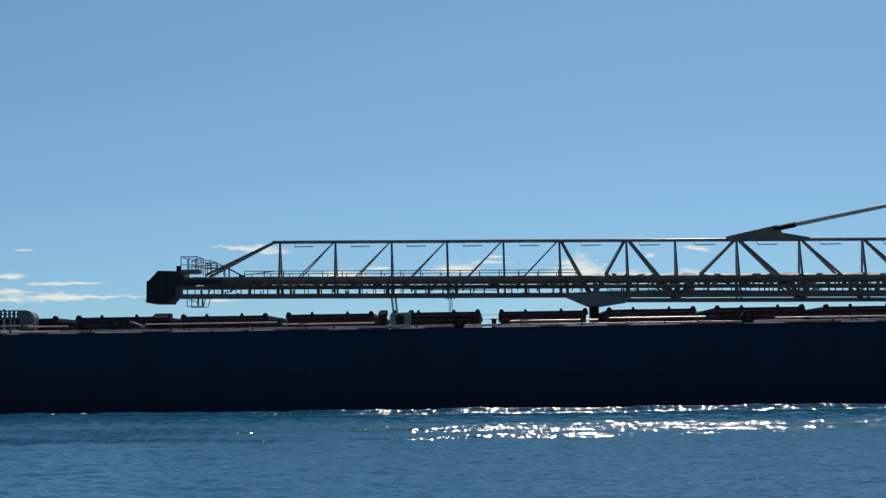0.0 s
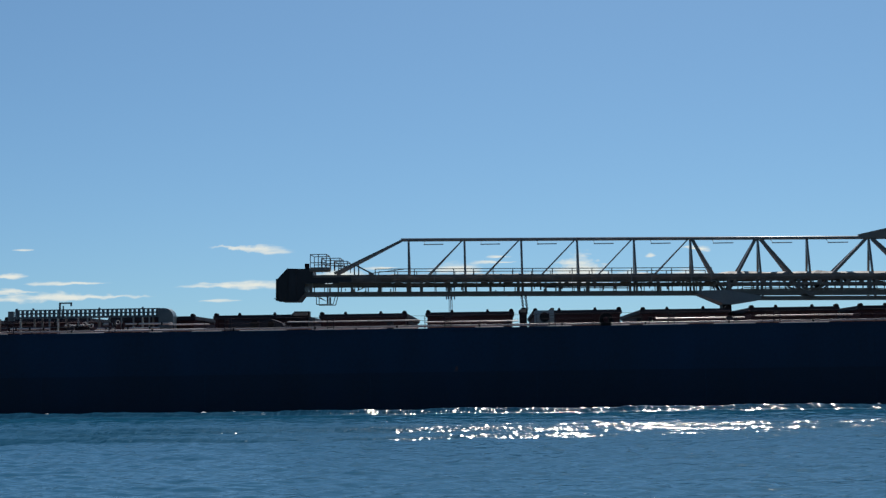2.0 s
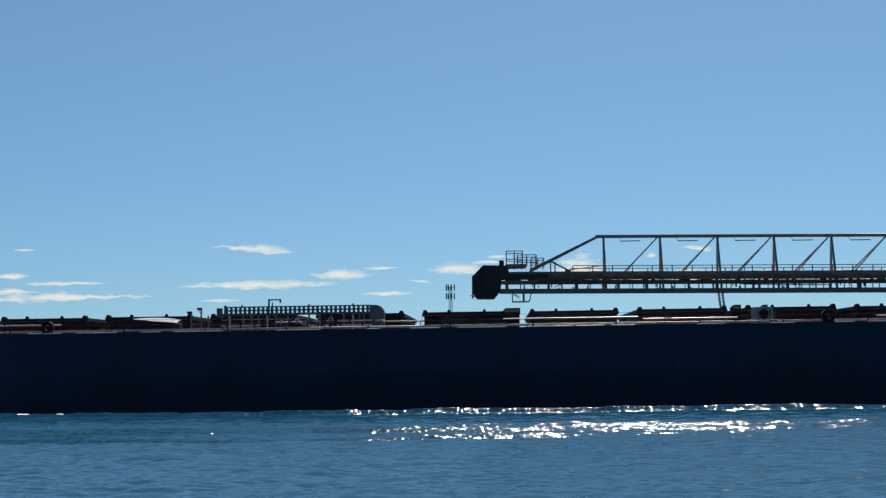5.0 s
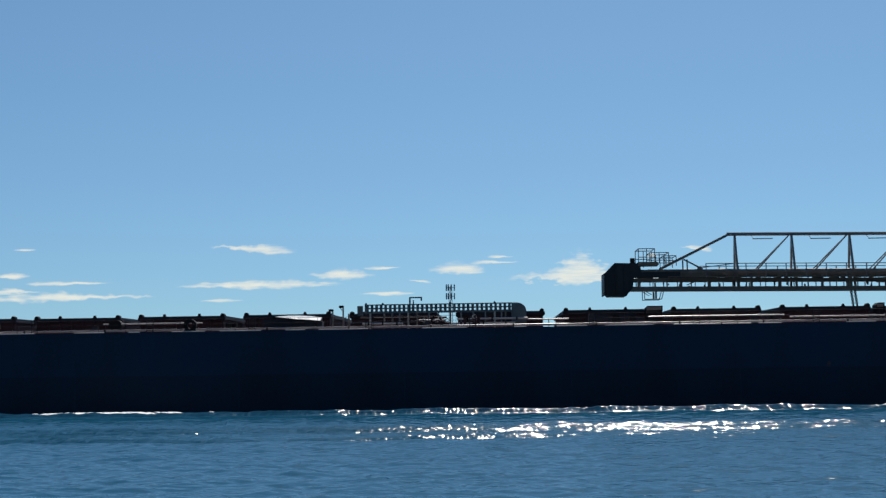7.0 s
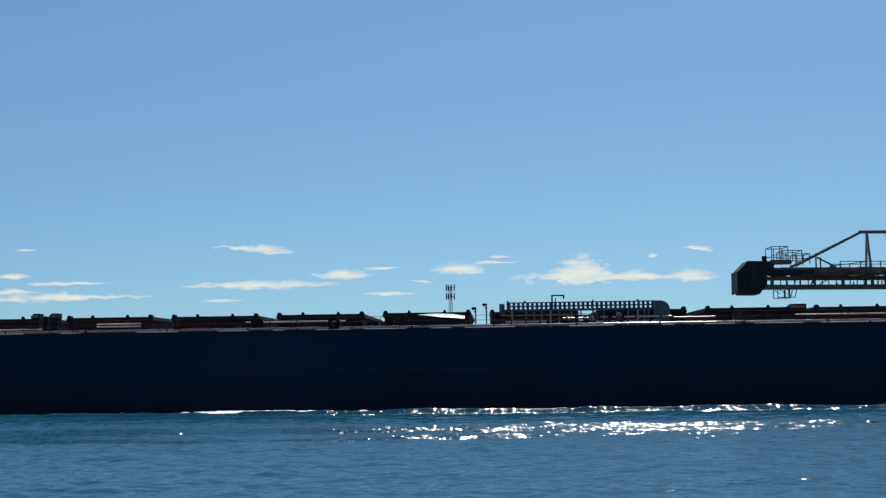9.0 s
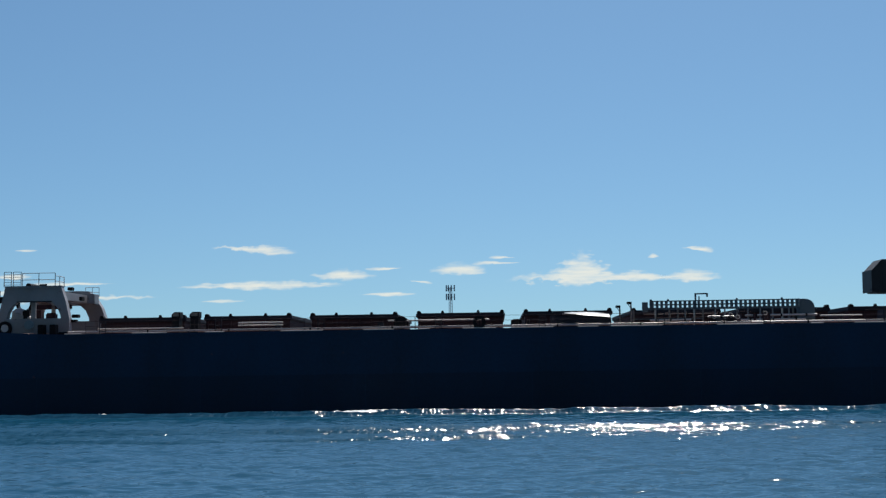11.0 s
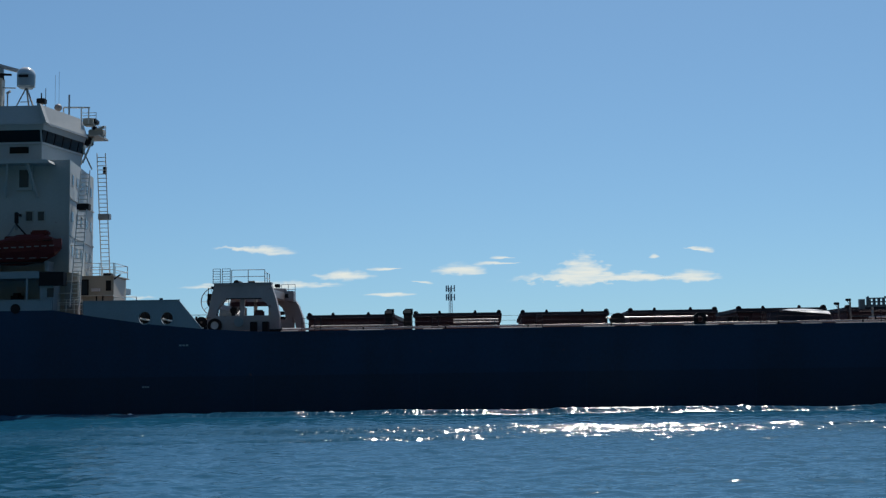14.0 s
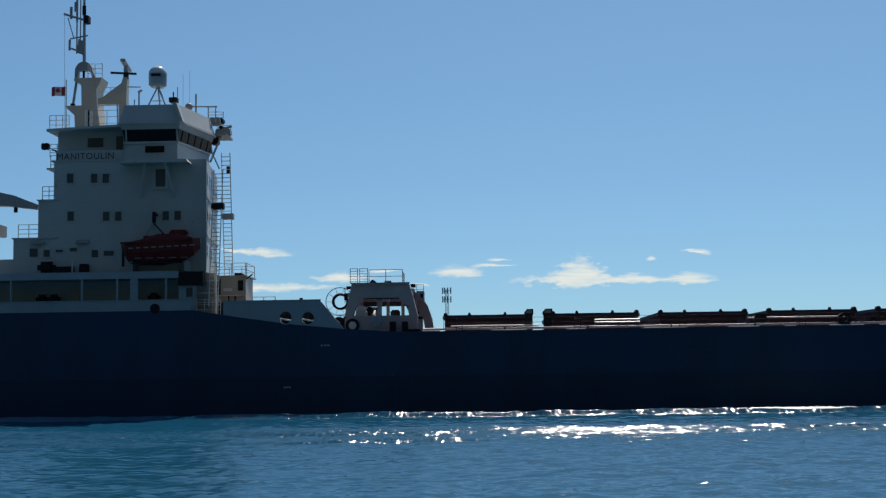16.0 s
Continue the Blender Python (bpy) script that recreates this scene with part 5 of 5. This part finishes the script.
def build_mast():
    m = part("signal_mast", slab(B(), [(-115.15, 21.7), (-112.95, 21.7), (-113.1, 23.5), (-113.35, 25.3), (-113.45, 26.6), (-113.1, 27.3), (-113.0, 27.62), (-115.3, 27.62), (-115.3, 27.4), (-114.7, 27.2), (-114.65, 25.3), (-116.1, 25.3), (-115.25, 24.5), (-115.2, 23.7)], 11.0, 12.9), "cream", ship, "cream plated signal mast with aerials and yards")
    P = lambda name, bm, mat="cream", label="": part(name, bm, mat, m, label)
    # white panel: the brightness of the opening is put into its colour
    P("mast_opening_panel", box(B(), -114.35, -113.7, 10.95, 11.02, 23.3, 24.9), "cloth")
    P("door_bar", box(B(), -114.1, -113.95, 10.92, 10.99, 23.3, 24.9), "dark")
    arch = [(-115.45, 27.6)] + [(-114.7 - 0.75 * math.cos(a), 28.3 + 0.85 * math.sin(a)) for a in [math.pi * k / 10 for k in range(11)]] + [(-113.6, 27.6), (-113.95, 27.6), (-114.15, 28.4), (-115.2, 28.4), (-115.2, 27.6)]
    P("mast_arch", slab(B(), arch, 11.6, 12.2), "crane")
    P("mast_leg", beam(B(), (-115.35, 12, 28.0), (-115.7, 12, 25.5), 0.2, 0.16), "crane")
    P("leg_foot", box(B(), -115.85, -115.55, 11.8, 12.2, 25.3, 25.65), "dark")
    P("arch_post", box(B(), -114.85, -114.7, 11.8, 12.0, 27.6, 28.5), "dark")
    P("pole", tube(B(), (-114.78, 12, 28.9), (-114.83, 12, 34.6), 0.14, 10, 0.1), "crane")
    P("pole_lamp", tube(B(), (-114.83, 12, 33.2), (-114.83, 12, 34.0), 0.16, 10), "dark")
    P("lantern", tube(B(), (-114.83, 12, 34.6), (-114.83, 12, 35.1), 0.12, 8), "crane")
    P("yard", beam(B(), (-116.55, 12, 33.35), (-114.4, 12, 32.65), 0.16, 0.16), "crane")
    P("yard", beam(B(), (-116.0, 12, 31.2), (-114.5, 12, 31.45), 0.1, 0.1), "crane")
    P("yard", beam(B(), (-115.95, 12, 30.4), (-114.8, 12, 29.95), 0.14, 0.14), "crane")
    P("yard_brace", beam(B(), (-116.2, 12, 33.0), (-115.7, 12, 31.3), 0.08, 0.08), "crane")
    for x, z0, z1, r in ((-115.9, 32.9, 33.9, 0.12), (-115.4, 32.6, 35.0, 0.09), (-115.1, 31.0, 35.3, 0.05), (-116.0, 30.2, 31.1, 0.1), (-115.4, 29.9, 32.6, 0.06), (-115.5, 33.5, 34.3, 0.14)):
        P("aerial", tube(B(), (x, 11.9, z0), (x, 11.9, z1), r, 8), "crane")
    P("lamp_box", soft_box(B(), -114.75, -114.35, 11.6, 12.3, 32.45, 33.1, 0.04), "dark")
    P("lattice_plate", slab(B(), [(-115.4, 30.0), (-114.9, 29.8), (-114.9, 31.0), (-115.3, 31.2)], 11.95, 12.05), "crane")
    P("halyard", tube(B(), (-116.5, 12, 33.3), (-115.1, 8.2, 22.6), 0.012, 4), "crane")
    railing("mast_rail", m, -114.2, -113.0, 11.2, 27.62, 1.2, 3, 0.6, "rail", 0.03)
    railing("mast_rail", m, -112.9, -111.0, 11.2, 25.7, 1.1, 3, 0.6, "rail", 0.03)
    # radar post
    P("radar_post", slab(B(), [(-110.9, 22.5), (-110.3, 22.5), (-110.25, 27.1), (-110.55, 27.1), (-110.7, 26.6), (-112.2, 25.5), (-112.6, 25.4), (-112.6, 24.9), (-110.9, 24.9)], 8.8, 9.5))
    P("radar_top", tube(B(), (-110.4, 9.1, 27.2), (-110.4, 9.1, 27.9), 0.2, 14), "bulwark")
    P("fixed_aerial", beam(B(), (-111.6, 8.9, 27.5), (-109.5, 8.9, 27.36), 0.16, 0.16), "dark")
    P("radar_gear", tube(B(), (-110.4, 9.1, 27.0), (-110.4, 9.1, 27.35), 0.22, 12), "dark")
    P("radar_arm", beam(B(), (-110.4, 9.1, 26.35), (-109.2, 9.1, 26.3), 0.08, 0.08))
    P("ladder_rail", beam(B(), (-110.9, 8.6, 22.5), (-110.95, 8.6, 25.0), 0.08, 0.08), "crane")
    # satellite dome on three legs
    d = part("satellite_dome", tube(B(), (-106.45, 4, 25.25), (-106.45, 4, 26.15), 0.68, 24, 0.70), "bulwark", ship, "grey satellite dome on a tripod")
    s = B()
    bmesh.ops.create_uvsphere(s, u_segments=24, v_segments=12, radius=0.70, matrix=Matrix.Translation((-106.45, 4, 26.15)) @ Matrix.Diagonal((1, 1, 0.92, 1)))
    cap = part("dome_cap", s, "gloss", d)
    for p in cap.data.polygons:
        p.use_smooth = True
    part("dome_label", box(B(), -106.8, -106.05, 3.29, 3.36, 25.85, 26.05), "dark", d)
    part("dome_base", tube(B(), (-106.45, 4, 25.1), (-106.45, 4, 25.27), 0.5, 20, 0.66), "bulwark", d)
    for x, y in ((-107.45, 3.5), (-105.4, 3.5), (-106.4, 4.9)):
        part("leg", beam(B(), (-106.42, 4, 25.2), (x, y, 22.8), 0.1, 0.1), "crane", d)
    part("leg_brace", beam(B(), (-106.8, 3.75, 24.0), (-106.05, 3.75, 24.0), 0.06, 0.06), "crane", d)
    # flag
    f = part("flag_staff", tube(B(), (-114.9, 8, 21.7), (-114.95, 8, 26.8), 0.05, 8), "rail", ship, "staff with a small red and white ensign")
    for k, (a, b, mt) in enumerate(((0.0, 0.32, "red"), (0.32, 0.8, "cloth"), (0.8, 1.12, "red"))):
        bm = B()
        n = 5
        v = []
        for i in range(n + 1):
            u = a + (b - a) * i / n
            v.append([bm.verts.new((-115.02 - u, 8 + 0.1 * math.sin(u * 6) + dy, z - 0.12 * u * 0.3)) for dy in (0, 0.015) for z in (25.5, 26.25)])
        for p, q in zip(v, v[1:]):
            for i, j in ((0, 1), (1, 3), (3, 2), (2, 0)):
                bm.faces.new((p[i], q[i], q[j], p[j]))
        part("flag_panel", bm, mt, f)
    part("flag_emblem", slab(B(), [(-115.72, 25.75), (-115.42, 25.75), (-115.4, 26.0), (-115.57, 26.12), (-115.74, 26.0)], 7.86, 7.9), "red", f)
    return m


def gloss():
    m, nt, b = nodes_of("dome_gloss_paint")
    b.inputs["Base Color"].default_value = (0.45, 0.5, 0.55, 1)
    b.inputs["Roughness"].default_value = 0.18
    return m


M["gloss"] = gloss()
build_mast()

# turning radar bars, moved in motions()
scanners = []
bm = B()
soft_box(bm, -1.9, 1.9, -0.2, 0.2, -0.13, 0.13, 0.05)
tube(bm, (0, 0, -0.25), (0, 0, 0), 0.12, 10)
scanners.append((part("radar_scanner", bm, "crane", ship, "long grey rotating radar bar"), -110.4, 9.1, 28.12, 164 * 15.5))


# ---- lifeboat and stern crane ----
def build_lifeboat():
    secs = ((-108.0, 0.45, 12.1, 12.75), (-107.6, 0.75, 11.35, 12.6), (-106.6, 1.0, 11.08, 12.65), (-105.0, 1.08, 11.05, 12.75), (-103.6, 1.0, 11.3, 12.85), (-102.7, 0.65, 11.75, 12.95), (-102.25, 0.08, 12.25, 13.0))
    bm = B()
    loops = []
    for x, w, zk, zg in secs:
        loops.append([bm.verts.new((x, 0.35 + w * a, zk + (zg - zk) * b)) for a, b in ((-1, 1), (-0.95, 0.55), (-0.6, 0.15), (0, 0), (0.6, 0.15), (0.95, 0.55), (1, 1))])
    for a, b in zip(loops, loops[1:]):
        for i in range(6):
            bm.faces.new((a[i], a[i + 1], b[i + 1], b[i]))
        bm.faces.new((a[6], a[0], b[0], b[6]))
    bm.faces.new(loops[0])
    bm.faces.new(loops[-1][::-1])
    boat = part("lifeboat", bm, "boat", ship, "orange-red enclosed lifeboat hanging from its davit")
    ride(boat, "lifeboat")
    P = lambda name, bm, mat="boat", label="": part(name, bm, mat, boat, label)
    bm = B()
    top = ((-107.6, 0.45, 12.75), (-106.6, 0.75, 12.95), (-105.4, 0.8, 13.3), (-103.6, 0.75, 13.35), (-102.8, 0.45, 13.05))
    rows = [[bm.verts.new((x, 0.35 + w * a, 12.55 + (z - 12.55) * b)) for a, b in ((-1.15, 0), (-0.95, 0.75), (-0.5, 1), (0.5, 1), (0.95, 0.75), (1.15, 0))] for x, w, z in top]
    for a, b in zip(rows, rows[1:]):
        for i in range(5):
            bm.faces.new((a[i], a[i + 1], b[i + 1], b[i]))
    bm.faces.new(rows[0])
    bm.faces.new(rows[-1][::-1])
    P("canopy", bm)
    P("steering_dome", soft_box(B(), -104.5, -103.2, -0.05, 0.75, 13.2, 13.62, 0.12))
    P("canopy_hatch", soft_box(B(), -106.4, -105.7, -0.1, 0.8, 12.95, 13.2, 0.06))
    # dark bar gives the shade along the boat's keel
    P("keel_shade_bar", beam(B(), (-107.3, -0.2, 11.2), (-103.4, -0.2, 11.2), 0.12, 0.1), "dark")
    P("sheer_moulding", beam(B(), (-107.9, -0.72, 12.62), (-102.6, -0.66, 12.9), 0.12, 0.12), "boat")
    for k in range(9):
        x = -107.3 + k * 0.56
        P("reflective_strip", box(B(), x, x + 0.34, -0.74, -0.68, 12.2 + 0.02 * k, 12.28 + 0.02 * k), "stripe")
    for k in range(5):
        x = -106.9 + k * 0.85
        P("grab_line", box(B(), x, x + 0.5, -0.55, -0.5, 11.5, 11.55), "stripe")
    P("rubbing_strake", beam(B(), (-107.6, -0.55, 12.55), (-102.7, -0.5, 12.85), 0.1, 0.1), "dark")
    P("rudder", box(B(), -108.05, -107.9, 0.25, 0.45, 11.0, 12.5), "dark")
    P("davit_head", soft_box(B(), -105.9, -105.66, 0.5, 0.8, 14.2, 15.05, 0.04), "dark")
    P("davit_strut", beam(B(), (-105.78, 0.7, 14.9), (-105.78, 1.5, 14.9), 0.14, 0.16), "dark")
    P("davit_arm", beam(B(), (-105.78, 0.7, 14.6), (-105.78, 0.6, 13.7), 0.14, 0.14), "crane")
    P("fall_wire", beam(B(), (-105.78, 0.5, 14.2), (-106.5, 0.4, 12.95), 0.09, 0.09), "crane")
    P("fall_wire", beam(B(), (-105.78, 0.5, 14.2), (-104.9, 0.4, 13.25), 0.09, 0.09), "dark")
    for x in (-107.3, -103.3):
        P("cradle", box(B(), x - 0.1, x + 0.1, 0.1, 1.5, 10.6, 11.35), "crane")
    return boat


build_lifeboat()
cr = part("provision_crane", slab(B(), [(-121.5, 17.2), (-119.45, 17.47), (-118.33, 17.21), (-116.37, 16.43), (-116.65, 16.1), (-118.88, 16.39), (-121.5, 16.5)], 6.0, 6.8), "crane", ship, "grey provision crane jib aft of the deckhouse")
part("crane_post", tube(B(), (-121, 6.4, 10.6), (-121, 6.4, 16.8), 0.5, 14), "crane", cr)
part("crane_hook", tube(B(), (-118.3, 6.4, 15.9), (-118.3, 6.4, 16.3), 0.15, 8), "dark", cr)
part("crane_platform", soft_box(B(), -121.5, -119.3, 5.5, 7.3, 14.0, 14.9, 0.05), "crane", cr)


# ---- foam of the wash along the side ----
def build_foam():
    rnd = random.Random(11)
    bm = B()
    x = -100.0
    while x < 30:
        thick = math.exp(-((x + 61.0) / 4.5) ** 2)
        if rnd.random() < 0.02 + 0.98 * thick:
            n, l = 8, rnd.uniform(0.4, 1.1) * (0.5 + thick)
            w, h = rnd.uniform(0.2, 0.5) * (0.4 + thick), rnd.uniform(0.02, 0.05) * (0.5 + thick)
            y = -3.75 + rnd.uniform(-0.3, 0.4)
            base = 0.27
            top = bm.verts.new((x, y, base + h))
            rim = [bm.verts.new((x + l * math.cos(a) * rnd.uniform(0.7, 1.2), y + w * math.sin(a), base - 0.1)) for a in [2 * math.pi * k / n for k in range(n)]]
            for k in range(n):
                bm.faces.new((rim[k], rim[(k + 1) % n], top))
        x += 0.08 + 0.16 * rnd.random()
    ob = part("wash_foam", bm, "foam", None, "broken white foam of the wash along the hull")
    tagged(ob, category="foam", kind="stuff")
    riders.append((ob, pose(0, 0, 0)))


build_foam()


# ---- phone mast on the far bank ----
def cell_mast():
    bm = B()
    tube(bm, (0, 0, 0), (0, 0, 25.4), 0.12, 6)
    t = part("phone_mast", bm, "steel", None, "grey lattice phone mast with panel antennas on the far bank")
    tagged(t, category="mast")
    for sx, sy in ((-1, -1), (1, -1), (0, 1)):
        part("leg", tube(B(), (sx * 0.75, sy * 0.75, 0), (sx * 0.4, sy * 0.4, 25.2), 0.1, 6), "steel", t)
    for k in range(26):
        s0, s1 = 0.75 - 0.35 * k / 26, 0.75 - 0.35 * (k + 1) / 26
        part("brace", tube(B(), (-s0, -s0, k * 0.97), (s1, -s1, (k + 1) * 0.97), 0.05, 5), "steel", t)
    for z in (22.2, 24.9):
        part("antenna_ring", box(B(), -1.35, 1.35, -0.12, 0.0, z - 0.08, z + 0.08), "steel", t)
        for x in (-1.3, -0.7, 0.25, 1.2):
            part("antenna_panel", soft_box(B(), x - 0.2, x + 0.2, -0.4, -0.15, z - 1.0, z + 1.0, 0.05), "crane", t)
    t.matrix_basis = pose(2.15, 400, 1.5)
    return t


cell_mast()

# ---- movement ----
SPEED, HEADING, OFF = 5.295, 2.30, 92.9


def motions():
    c, s = math.cos(radians(HEADING)), math.sin(radians(HEADING))
    way = [(t, pose(SPEED * t * c, OFF - SPEED * t * s, 0, 0, 0, -HEADING)) for t in range(17)]
    walk(ship, way)
    for ob, place in riders:
        walk(ob, [(t, m @ place) for t, m in way])
    walk(water, [(t, pose(-0.4 * t, 0, 0)) for t in (0, 4, 8, 12, 16)])
    for ob, x, y, z, off in scanners:
        walk(ob, [(k * 0.4, pose(x, y, z, 0, 0, off - 65.6 * k)) for k in range(41)])
    for ob, x, y, z in clouds:
        walk(ob, [(0, pose(x - 7, y, z)), (16, pose(x + 9, y, z))])


motions()
